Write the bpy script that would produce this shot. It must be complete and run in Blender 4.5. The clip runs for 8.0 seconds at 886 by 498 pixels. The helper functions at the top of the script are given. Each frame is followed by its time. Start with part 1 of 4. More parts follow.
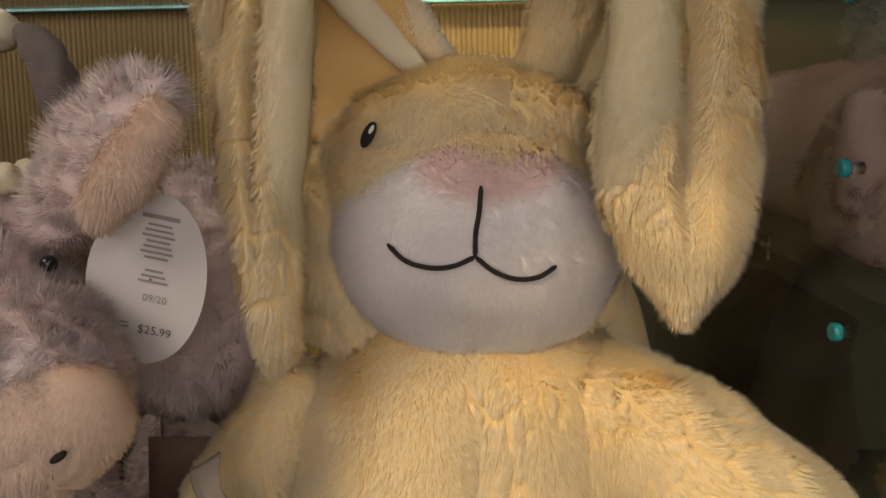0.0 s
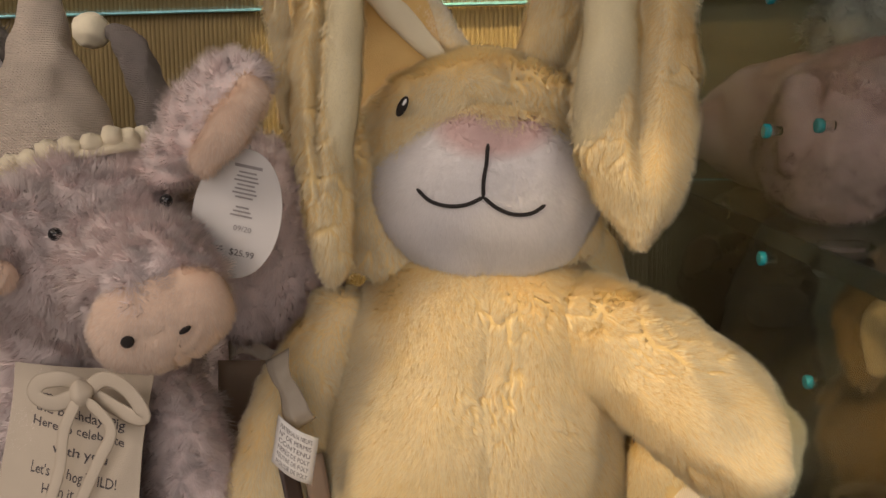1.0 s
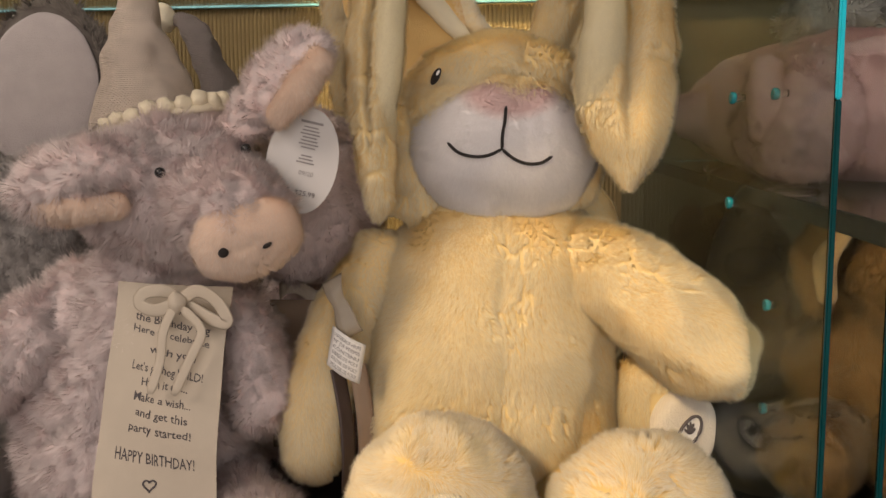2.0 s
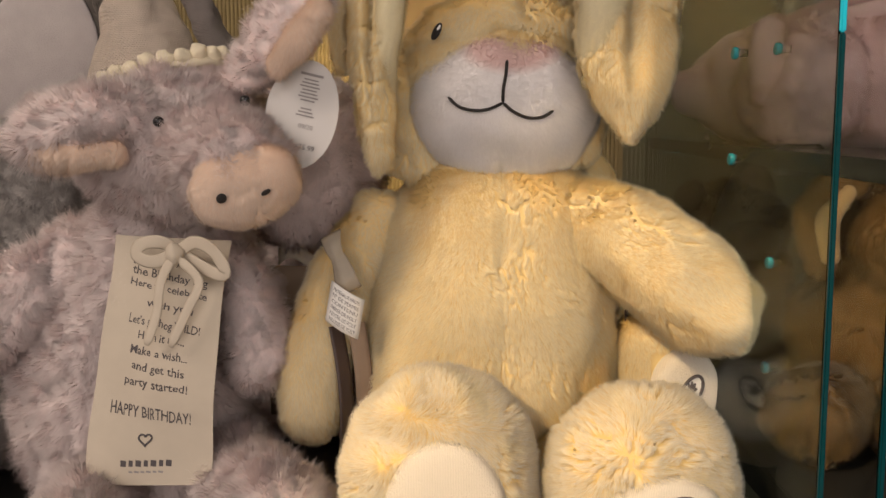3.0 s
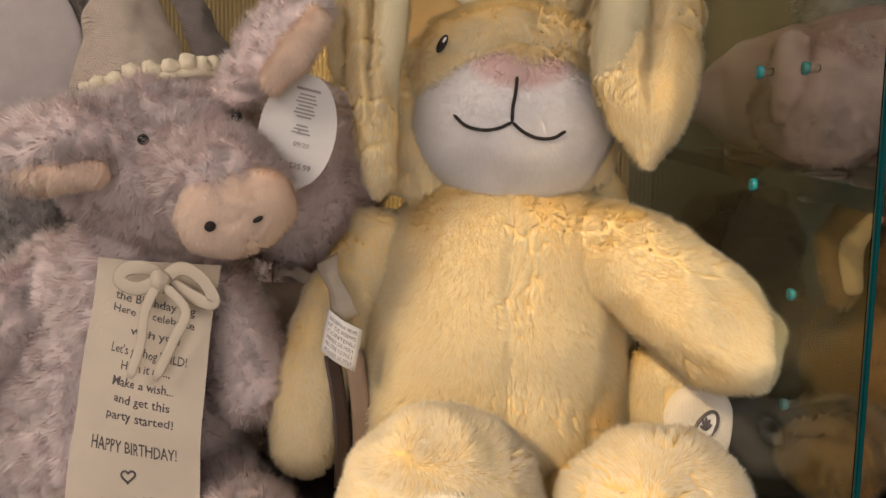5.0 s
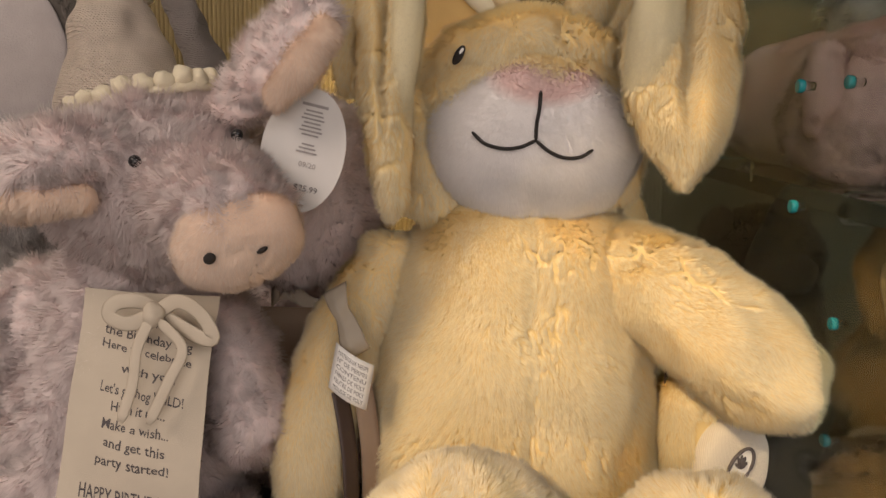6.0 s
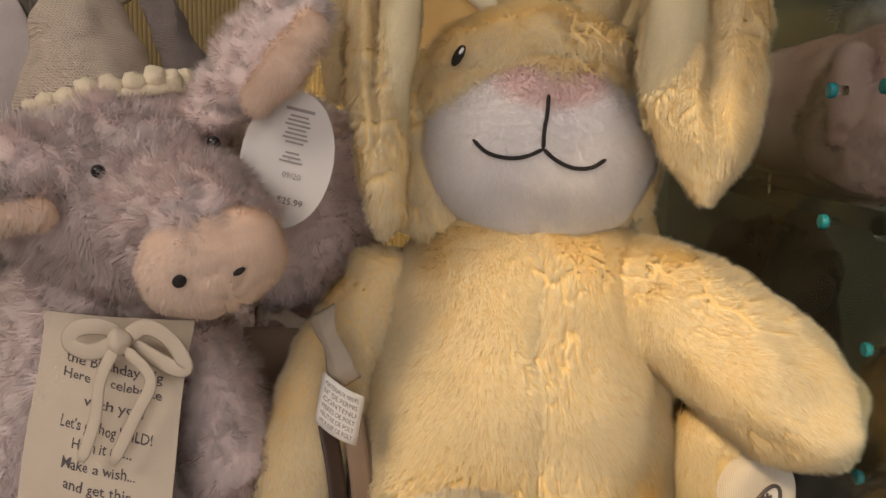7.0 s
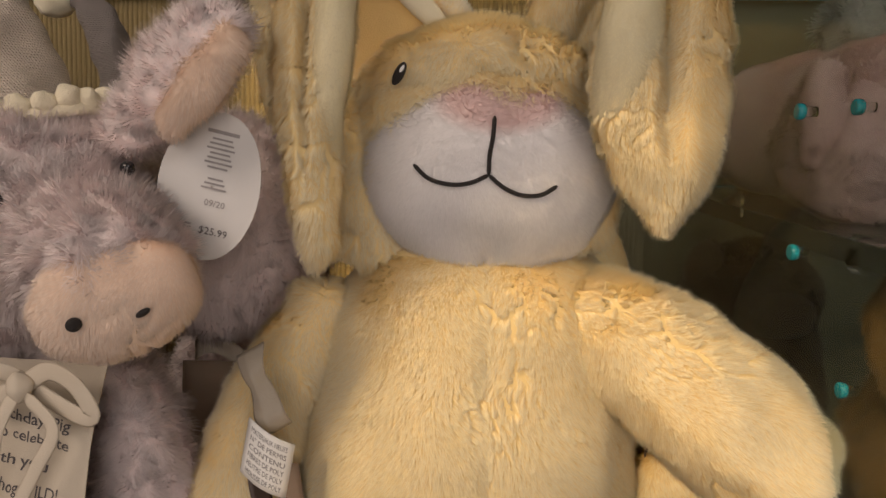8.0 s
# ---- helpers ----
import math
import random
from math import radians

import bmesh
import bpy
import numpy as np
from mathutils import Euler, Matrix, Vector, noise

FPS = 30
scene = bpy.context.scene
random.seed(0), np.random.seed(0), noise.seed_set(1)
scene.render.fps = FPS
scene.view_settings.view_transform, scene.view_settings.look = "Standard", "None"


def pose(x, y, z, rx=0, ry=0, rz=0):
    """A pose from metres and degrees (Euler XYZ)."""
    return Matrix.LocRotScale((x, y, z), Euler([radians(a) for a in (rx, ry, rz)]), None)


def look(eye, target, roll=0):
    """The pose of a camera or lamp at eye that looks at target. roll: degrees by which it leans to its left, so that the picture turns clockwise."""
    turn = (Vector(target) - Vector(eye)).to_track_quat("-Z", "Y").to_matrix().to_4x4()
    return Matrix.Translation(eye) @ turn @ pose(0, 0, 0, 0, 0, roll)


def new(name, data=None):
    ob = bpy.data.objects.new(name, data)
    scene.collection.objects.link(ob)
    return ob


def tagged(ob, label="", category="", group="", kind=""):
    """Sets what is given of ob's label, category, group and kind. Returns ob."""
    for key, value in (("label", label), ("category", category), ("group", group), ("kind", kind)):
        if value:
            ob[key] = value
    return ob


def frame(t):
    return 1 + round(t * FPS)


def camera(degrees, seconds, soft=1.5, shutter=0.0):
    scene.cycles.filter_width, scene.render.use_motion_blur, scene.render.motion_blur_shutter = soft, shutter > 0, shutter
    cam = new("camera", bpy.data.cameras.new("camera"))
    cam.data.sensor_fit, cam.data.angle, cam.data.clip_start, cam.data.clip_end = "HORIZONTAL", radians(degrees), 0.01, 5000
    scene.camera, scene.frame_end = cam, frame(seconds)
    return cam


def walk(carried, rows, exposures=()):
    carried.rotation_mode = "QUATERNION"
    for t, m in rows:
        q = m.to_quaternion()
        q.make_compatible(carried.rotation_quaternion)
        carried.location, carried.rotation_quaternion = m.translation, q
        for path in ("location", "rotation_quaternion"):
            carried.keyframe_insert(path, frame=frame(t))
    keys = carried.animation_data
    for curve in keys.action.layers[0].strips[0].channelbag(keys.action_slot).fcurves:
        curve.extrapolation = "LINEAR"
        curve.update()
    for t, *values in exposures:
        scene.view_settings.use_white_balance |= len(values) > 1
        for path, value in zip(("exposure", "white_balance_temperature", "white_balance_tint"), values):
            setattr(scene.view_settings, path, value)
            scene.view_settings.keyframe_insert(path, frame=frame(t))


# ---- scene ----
from mathutils.kdtree import KDTree

# ---- camera ----
cam = camera(62.7, 8.0)
PATH = [
    (0, (0.016, 0.002, 1.434), (-0.07, 1.988, 1.211), -0.7),
    (0.5, (0.018, -0.048, 1.424), (-0.087, 1.937, 1.202), -0.8),
    (1, (0.019, -0.081, 1.416), (-0.109, 1.903, 1.2), -0.7),
    (1.5, (0.013, -0.12, 1.403), (-0.12, 1.863, 1.183), -0.6),
    (2, (0.011, -0.161, 1.388), (-0.124, 1.824, 1.192), -0.2),
    (2.2, (0.009, -0.17, 1.377), (-0.116, 1.817, 1.191), 0.0),
    (3.5, (0.013, -0.156, 1.355), (-0.134, 1.831, 1.177), 0.3),
    (4, (0.014, -0.176, 1.349), (-0.139, 1.809, 1.158), 0.6),
    (4.5, (0.012, -0.164, 1.364), (-0.132, 1.82, 1.154), 0.8),
    (5, (0.005, -0.135, 1.378), (-0.118, 1.85, 1.164), 0.8),
    (5.2, (0.004, -0.126, 1.384), (-0.117, 1.858, 1.165), 0.8),
    (6.5, (-0.018, -0.092, 1.389), (-0.094, 1.896, 1.182), 0.7),
    (7, (-0.015, -0.073, 1.39), (-0.089, 1.916, 1.198), 0.8),
    (7.5, (-0.014, -0.063, 1.39), (-0.038, 1.93, 1.235), 0.6),
    (8, (0.007, -0.046, 1.397), (-0.052, 1.946, 1.237), 0.8),
]
walk(cam, [(t, look(eye, target, roll)) for t, eye, target, roll in PATH], [(0.0, -1.30), (1.0, -1.08), (2.0, -0.88), (4.0, -0.76), (5.0, -0.77), (6.5, -0.89), (8.0, -0.97)])

# ---- main dimensions ----
SHELF = 1.150          # top of the shelf that carries the toys
WALL = 0.62            # face of the corrugated back board
FRONT = 0.14           # front edges of the glass panels
PANEL_A, PANEL_B = 0.147, 0.171
TOP = 1.567            # underside of the glass shelf above
BAY_SHELF = 1.372      # top of the glass shelf in the next bay
BAY_FLOOR = 1.19

# ---- light ----
world = bpy.data.worlds.new("world")
world.use_nodes = True
world.node_tree.nodes["Background"].inputs[0].default_value = (0.5, 0.55, 0.65, 1)
world.node_tree.nodes["Background"].inputs[1].default_value = 0.02
scene.world = world


def lamp(name, kind, m, power, colour, **settings):
    data = bpy.data.lights.new(name, kind)
    data.energy, data.color = power, colour
    if kind == "AREA":
        data.shape = "RECTANGLE"
        data.size, data.size_y = settings["size"]
    if kind == "SPOT":
        data.spot_size, data.spot_blend = radians(settings["cone"]), settings["blend"]
        data.shadow_soft_size = settings["soft"]
    ob = new(name, data)
    ob.matrix_world = m
    return ob


# warm shop spotlight whose round pool falls on the belly, an arm and a drooping ear
lamp("spotlight", "SPOT", look((-0.75, -1.15, 2.25), (0.23, 0.24, 1.13)), 175, (1.0, 0.70, 0.36), cone=15.3, blend=0.10, soft=0.012)
# a second one rakes the back board
lamp("spotlight", "SPOT", look((0.05, 0.05, 2.6), (-0.05, 0.62, 1.60)), 340, (1.0, 0.74, 0.38), cone=15, blend=0.4, soft=0.02)
# unseen fill lamps added at the height of the shop's ceiling panels
lamp("ceiling_fill_light", "AREA", look((-1.25, -1.05, 2.55), (-0.15, 0.25, 1.3)), 32, (1.0, 0.82, 0.69), size=(1.2, 0.6))
lamp("ceiling_fill_light", "AREA", look((1.0, -1.8, 2.7), (0.0, 0.25, 1.3)), 20, (0.97, 0.91, 0.90), size=(1.2, 0.6))

# unseen soft fill added behind the camera, as if daylight from a shop front
lamp("front_fill_light", "AREA", look((0.15, -3.3, 1.30), (-0.05, 0.25, 1.35)), 80, (1.0, 0.85, 0.77), size=(2.6, 2.3))


# ---- materials ----
def mat(name, colour, rough=0.7, noise_scale=60.0, vary=0.15, bump=0.0, bump_scale=400.0, metal=0.0, sheen=0.0):
    m = bpy.data.materials.new(name)
    m.use_nodes = True
    nt = m.node_tree
    b = nt.nodes["Principled BSDF"]
    b.inputs["Roughness"].default_value = rough
    b.inputs["Metallic"].default_value = metal
    b.inputs["Sheen Weight"].default_value = sheen
    tc = nt.nodes.new("ShaderNodeTexCoord")
    n1 = nt.nodes.new("ShaderNodeTexNoise")
    n1.inputs["Scale"].default_value = noise_scale
    n1.inputs["Detail"].default_value = 5
    nt.links.new(tc.outputs["Object"], n1.inputs["Vector"])
    ramp = nt.nodes.new("ShaderNodeMix")
    ramp.data_type = "RGBA"
    lo = [c * (1 - vary) for c in colour]
    hi = [min(1, c * (1 + vary)) for c in colour]
    ramp.inputs[6].default_value, ramp.inputs[7].default_value = (*lo, 1), (*hi, 1)
    nt.links.new(n1.outputs["Fac"], ramp.inputs[0])
    nt.links.new(ramp.outputs[2], b.inputs["Base Color"])
    if bump:
        n2 = nt.nodes.new("ShaderNodeTexNoise")
        n2.inputs["Scale"].default_value = bump_scale
        n2.inputs["Detail"].default_value = 4
        nt.links.new(tc.outputs["Object"], n2.inputs["Vector"])
        bp = nt.nodes.new("ShaderNodeBump")
        bp.inputs["Strength"].default_value, bp.inputs["Distance"].default_value = bump, 0.001
        nt.links.new(n2.outputs["Fac"], bp.inputs["Height"])
        nt.links.new(bp.outputs[0], b.inputs["Normal"])
    return m


def ribs(m, across, scale, strength=0.6, second=None):
    """Adds woven ribs to a cloth: fine parallel ridges, and crossing ones for a weave."""
    nt = m.node_tree
    b = nt.nodes["Principled BSDF"]
    tc = nt.nodes.new("ShaderNodeTexCoord")
    height = None
    for axis, sc in ((across, scale),) + (((second, scale * 0.8),) if second else ()):
        w = nt.nodes.new("ShaderNodeTexWave")
        w.bands_direction = axis
        w.inputs["Scale"].default_value = sc
        w.inputs["Distortion"].default_value = 2.5
        w.inputs["Detail"].default_value = 3
        w.inputs["Detail Scale"].default_value = 1.6
        nt.links.new(tc.outputs["Object"], w.inputs["Vector"])
        if height is None:
            height = w.outputs["Fac"]
        else:
            mm = nt.nodes.new("ShaderNodeMath")
            mm.operation = "MULTIPLY"
            nt.links.new(height, mm.inputs[0])
            nt.links.new(w.outputs["Fac"], mm.inputs[1])
            height = mm.outputs[0]
    bp = nt.nodes.new("ShaderNodeBump")
    bp.inputs["Strength"].default_value, bp.inputs["Distance"].default_value = strength, 0.0012
    nt.links.new(height, bp.inputs["Height"])
    old = b.inputs["Normal"].links[0].from_socket
    nt.links.new(old, bp.inputs["Normal"])
    nt.links.new(bp.outputs[0], b.inputs["Normal"])
    src = b.inputs["Base Color"].links[0].from_socket
    hs = nt.nodes.new("ShaderNodeHueSaturation")
    mr = nt.nodes.new("ShaderNodeMapRange")
    mr.inputs["To Min"].default_value, mr.inputs["To Max"].default_value = 0.88, 1.06
    nt.links.new(height, mr.inputs["Value"])
    nt.links.new(mr.outputs[0], hs.inputs["Value"])
    nt.links.new(src, hs.inputs["Color"])
    nt.links.new(hs.outputs[0], b.inputs["Base Color"])
    return m


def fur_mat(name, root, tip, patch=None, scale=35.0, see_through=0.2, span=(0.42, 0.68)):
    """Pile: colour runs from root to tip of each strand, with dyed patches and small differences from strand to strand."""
    m = bpy.data.materials.new(name)
    m.use_nodes = True
    nt = m.node_tree
    b = nt.nodes["Principled BSDF"]
    b.inputs["Roughness"].default_value = 0.85
    b.inputs["Specular IOR Level"].default_value = 0.2
    b.inputs["Sheen Weight"].default_value = 0.15
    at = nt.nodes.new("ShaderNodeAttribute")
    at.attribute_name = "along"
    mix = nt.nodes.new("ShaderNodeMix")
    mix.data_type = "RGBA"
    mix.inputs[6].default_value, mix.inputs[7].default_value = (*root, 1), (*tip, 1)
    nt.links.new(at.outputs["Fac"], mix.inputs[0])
    tc = nt.nodes.new("ShaderNodeTexCoord")
    n1 = nt.nodes.new("ShaderNodeTexNoise")
    n1.inputs["Scale"].default_value = scale
    n1.inputs["Detail"].default_value = 4
    nt.links.new(tc.outputs["Object"], n1.inputs["Vector"])
    mr = nt.nodes.new("ShaderNodeMapRange")
    mr.inputs["From Min"].default_value, mr.inputs["From Max"].default_value = span
    nt.links.new(n1.outputs["Fac"], mr.inputs["Value"])
    mul = nt.nodes.new("ShaderNodeMath")
    mul.operation = "MULTIPLY"
    mul.inputs[1].default_value = 0.6
    nt.links.new(mr.outputs[0], mul.inputs[0])
    mix2 = nt.nodes.new("ShaderNodeMix")
    mix2.data_type = "RGBA"
    nt.links.new(mul.outputs[0], mix2.inputs[0])
    nt.links.new(mix.outputs[2], mix2.inputs[6])
    mix2.inputs[7].default_value = (*(patch or root), 1)
    geo = nt.nodes.new("ShaderNodeNewGeometry")
    hsv = nt.nodes.new("ShaderNodeHueSaturation")
    mr2 = nt.nodes.new("ShaderNodeMapRange")
    mr2.inputs["To Min"].default_value, mr2.inputs["To Max"].default_value = 0.9, 1.06
    nt.links.new(geo.outputs["Random Per Island"], mr2.inputs["Value"])
    nt.links.new(mr2.outputs[0], hsv.inputs["Value"])
    nt.links.new(mix2.outputs[2], hsv.inputs["Color"])
    nt.links.new(hsv.outputs[0], b.inputs["Base Color"])
    tr = nt.nodes.new("ShaderNodeBsdfTranslucent")
    nt.links.new(hsv.outputs[0], tr.inputs["Color"])
    sh = nt.nodes.new("ShaderNodeMixShader")
    sh.inputs[0].default_value = see_through
    out = nt.nodes["Material Output"]
    nt.links.new(b.outputs[0], sh.inputs[1])
    nt.links.new(tr.outputs[0], sh.inputs[2])
    nt.links.new(sh.outputs[0], out.inputs["Surface"])
    return m


def glass_mat(name, colour, rough=0.0):
    m = bpy.data.materials.new(name)
    m.use_nodes = True
    b = m.node_tree.nodes["Principled BSDF"]
    b.inputs["Base Color"].default_value = (*colour, 1)
    b.inputs["Transmission Weight"].default_value = 1.0
    b.inputs["Roughness"].default_value = rough
    b.inputs["IOR"].default_value = 1.13
    return m


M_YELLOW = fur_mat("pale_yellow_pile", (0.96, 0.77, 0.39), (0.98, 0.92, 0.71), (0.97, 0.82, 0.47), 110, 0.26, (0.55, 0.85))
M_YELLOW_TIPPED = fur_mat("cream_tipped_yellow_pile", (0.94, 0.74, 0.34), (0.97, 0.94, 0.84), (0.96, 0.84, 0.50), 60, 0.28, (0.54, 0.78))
M_WHITE = fur_mat("white_short_pile", (0.92, 0.89, 0.88), (0.97, 0.955, 0.95), (0.95, 0.92, 0.915), 40, 0.1)
M_VELOUR_PILE = fur_mat("ivory_velour_nap", (0.90, 0.80, 0.52), (0.95, 0.89, 0.68), (0.93, 0.84, 0.58), 60, 0.3)
M_VELOUR = mat("ivory_velour", (0.80, 0.73, 0.54), 0.9, 80, 0.06, 0.4, 1500, sheen=0.3)
# ear velour with the warm shade inside the fold put into its colour
M_VELOUR_SHADED = mat("shaded_honey_velour", (0.72, 0.50, 0.20), 0.9, 80, 0.1, 0.4, 1500, sheen=0.2)
M_TAN_DARK = mat("tan_velour", (0.26, 0.16, 0.07), 0.9, 80, 0.15, 0.4, 1500, sheen=0.2)
M_SOLE = ribs(mat("ribbed_ivory_cloth", (0.70, 0.65, 0.56), 0.9, 50, 0.08, 0.5, 900, sheen=0.1), "X", 420, 0.18)
M_THREAD = mat("black_thread", (0.015, 0.012, 0.012), 0.6, 500, 0.3, 0.8, 2500)
M_EYE_WHITE = mat("white_thread", (0.8, 0.8, 0.8), 0.6, 500, 0.1, 0.5, 2500)
M_PRINT = mat("dark_print", (0.085, 0.075, 0.08), 0.7, 300, 0.3)
M_PRINT_GREY = mat("grey_print", (0.30, 0.28, 0.28), 0.7, 300, 0.2)
M_PIG = fur_mat("mauve_pink_curly_pile", (0.90, 0.77, 0.745), (0.98, 0.90, 0.885), (0.94, 0.83, 0.81), 45, 0.28)
M_PEACH = fur_mat("peach_short_pile", (0.92, 0.73, 0.58), (0.97, 0.84, 0.73), (0.94, 0.78, 0.65), 50, 0.25)
M_BEAD = mat("black_bead", (0.01, 0.01, 0.012), 0.15, 100, 0.1)
M_HAT = ribs(mat("taupe_woven_cloth", (0.66, 0.56, 0.47), 0.85, 120, 0.2, 0.9, 700), "DIAGONAL", 330, 0.9, "Z")
M_HAT_DARK = ribs(mat("grey_taupe_woven_cloth", (0.20, 0.17, 0.16), 0.85, 120, 0.2, 0.9, 700), "DIAGONAL", 330, 0.9, "Z")
M_CREAM = mat("cream_bobble_trim", (0.78, 0.70, 0.52), 0.95, 200, 0.1, 0.8, 1500, sheen=0.2)
M_LABEL = mat("cream_muslin", (0.57, 0.505, 0.41), 0.9, 60, 0.08, 0.35, 2200)
M_PAPER = mat("white_tag_card", (0.64, 0.625, 0.61), 0.55, 30, 0.03, 0.05, 600)
M_SATIN = mat("white_satin_label", (0.80, 0.79, 0.76), 0.5, 80, 0.05, 0.1, 900)
M_RIBBON = mat("greige_ribbon", (0.40, 0.35, 0.28), 0.6, 80, 0.12, 0.3, 1500)
M_CARD = mat("dark_brown_card", (0.06, 0.04, 0.035), 0.5, 60, 0.2)
M_CARD_BACK = mat("tan_card", (0.32, 0.23, 0.16), 0.6, 60, 0.2)
M_GREY_FUR = fur_mat("grey_curly_pile", (0.37, 0.345, 0.33), (0.68, 0.645, 0.61), (0.53, 0.50, 0.475), 60, 0.3)
M_DARK_FUR = fur_mat("dark_grey_brown_pile", (0.10, 0.085, 0.075), (0.24, 0.21, 0.18), (0.17, 0.15, 0.13), 60)
M_SUEDE = mat("grey_suede", (0.32, 0.285, 0.28), 0.9, 90, 0.12, 0.5, 900, sheen=0.3)
M_PINK_FUR = fur_mat("pink_pile", (0.64, 0.43, 0.43), (0.84, 0.63, 0.63), (0.75, 0.54, 0.54), 40, 0.3)
M_BROWN_FUR = fur_mat("golden_brown_pile", (0.10, 0.05, 0.015), (0.28, 0.155, 0.058), (0.18, 0.10, 0.035), 70)
M_COCOA_FUR = fur_mat("dark_brown_pile", (0.05, 0.03, 0.02), (0.13, 0.08, 0.05), (0.09, 0.055, 0.035), 50)
M_BOARD = mat("mustard_corrugated_board", (0.17, 0.12, 0.045), 0.75, 30, 0.12, 0.25, 600)
M_OLIVE = mat("olive_grey_board", (0.075, 0.069, 0.041), 0.8, 8, 0.15, 0.1, 300)
M_RUBBER = mat("black_rubber", (0.008, 0.008, 0.008), 0.85, 60, 0.2)
M_SHELF = mat("black_laminate", (0.025, 0.022, 0.02), 0.4, 40, 0.3, 0.1, 500)
# clear panes; the tint stands in for the dimness of the next bay
M_GLASS = glass_mat("shade_tinted_glass", (0.71, 0.77, 0.745))
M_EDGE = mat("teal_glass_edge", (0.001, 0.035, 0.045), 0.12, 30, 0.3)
# the same edge where it catches light, painted in as bright turquoise
M_EDGE_LIT = mat("lit_glass_edge", (0.01, 0.42, 0.62), 0.15, 30, 0.25)
# back edge of a shelf: pale blue base colour stands in for edge light
M_EDGE_PALE_LIT = mat("pale_lit_glass_edge", (0.30, 0.66, 0.78), 0.15, 60, 0.4)
M_PLASTIC = glass_mat("clear_plastic", (0.93, 0.95, 0.95), 0.08)
M_PEG = mat("turquoise_plastic", (0.01, 0.18, 0.22), 0.2, 200, 0.2)
M_PLASTER = mat("shop_plaster", (0.45, 0.42, 0.38), 0.9, 3, 0.1, 0.2, 60)
M_FLOOR = mat("shop_floor", (0.22, 0.19, 0.16), 0.5, 4, 0.2, 0.1, 80)


# ---- building helpers ----
def thing(name, place, label, category, group=""):
    ob = new(name)
    ob.empty_display_size = 0.02
    ob.location = place
    return tagged(ob, label, category, group)


def origin_of(ob):
    """Parts keep world coordinates, so that only a top-level thing has a place of its own."""
    return Vector((0, 0, 0)) if ob.parent else ob.location


def part(name, shape, material, parent, label="", smooth=True):
    """One mesh object from (vertices, faces) given in world coordinates."""
    verts, faces = shape
    me = bpy.data.meshes.new(name)
    me.from_pydata([tuple(v) for v in verts], [], [tuple(f) for f in faces])
    me.materials.append(material)
    me.polygons.foreach_set("use_smooth", [smooth] * len(me.polygons))
    me.update()
    ob = new(name, me)
    if parent:
        ob.parent = parent
        ob.matrix_parent_inverse = Matrix.Translation(-origin_of(parent))
    return tagged(ob, label)


def spline(a, sub):
    """Smooth rows between the given rows."""
    a = np.asarray(a, float)
    p = np.vstack([2 * a[0] - a[1], a, 2 * a[-1] - a[-2]])
    out = []
    for i in range(1, len(p) - 2):
        for s in np.arange(sub) / sub:
            p0, p1, p2, p3 = p[i - 1], p[i], p[i + 1], p[i + 2]
            out.append(0.5 * (2 * p1 + (p2 - p0) * s + (2 * p0 - 5 * p1 + 4 * p2 - p3) * s * s + (3 * p1 - p0 - 3 * p2 + p3) * s ** 3))
    out.append(a[-1])
    return np.array(out)


def loft(stations, seg=28, sub=5):
    """Tube through stations of (centre, half axis, half axis)."""
    rows = spline([list(c) + list(u) + list(v) for c, u, v in stations], sub)
    th = np.arange(seg) * 2 * math.pi / seg
    verts = [r[0:3] + r[3:6] * math.cos(t) + r[6:9] * math.sin(t) for r in rows for t in th]
    faces = [(i * seg + j, i * seg + (j + 1) % seg, (i + 1) * seg + (j + 1) % seg, (i + 1) * seg + j) for i in range(len(rows) - 1) for j in range(seg)]
    faces += [tuple(range(seg))[::-1], tuple((len(rows) - 1) * seg + j for j in range(seg))]
    verts = np.array(verts)
    return outward(verts, faces)


def outward(verts, faces):
    """Turns all faces so that the solid's volume is positive."""
    vol = 0.0
    for f in faces:
        a = verts[f[0]]
        for k in range(1, len(f) - 1):
            vol += np.dot(a, np.cross(verts[f[k]], verts[f[k + 1]]))
    return (verts, faces) if vol > 0 else (verts, [tuple(reversed(f)) for f in faces])


def limb(points, radii, seg=24, sub=6, flat=1.0):
    """Rounded limb along points; flat squeezes it from front to back."""
    pts, rad = np.asarray(points, float), list(radii)
    d0, d1 = pts[0] - pts[1], pts[-1] - pts[-2]
    d0, d1 = d0 / np.linalg.norm(d0), d1 / np.linalg.norm(d1)
    caps0 = [(pts[0] + d0 * rad[0] * s, rad[0] * math.sqrt(max(0, 1 - s * s))) for s in (0.995, 0.92, 0.7, 0.4)]
    caps1 = [(pts[-1] + d1 * rad[-1] * s, rad[-1] * math.sqrt(max(0, 1 - s * s))) for s in (0.4, 0.7, 0.92, 0.995)]
    rows = caps0 + list(zip(pts, rad)) + caps1
    st = []
    for i, (c, r) in enumerate(rows):
        a, b = rows[max(0, i - 1)][0], rows[min(len(rows) - 1, i + 1)][0]
        d = (b - a) / np.linalg.norm(b - a)
        u = np.cross(d, (0, 1, 0) if abs(d[1]) < 0.9 else (0, 0, 1))
        u = u / np.linalg.norm(u)
        v = np.cross(d, u)
        st.append((c, u * r, v * r * flat))
    return loft(st, seg, sub if len(points) < 6 else 3)


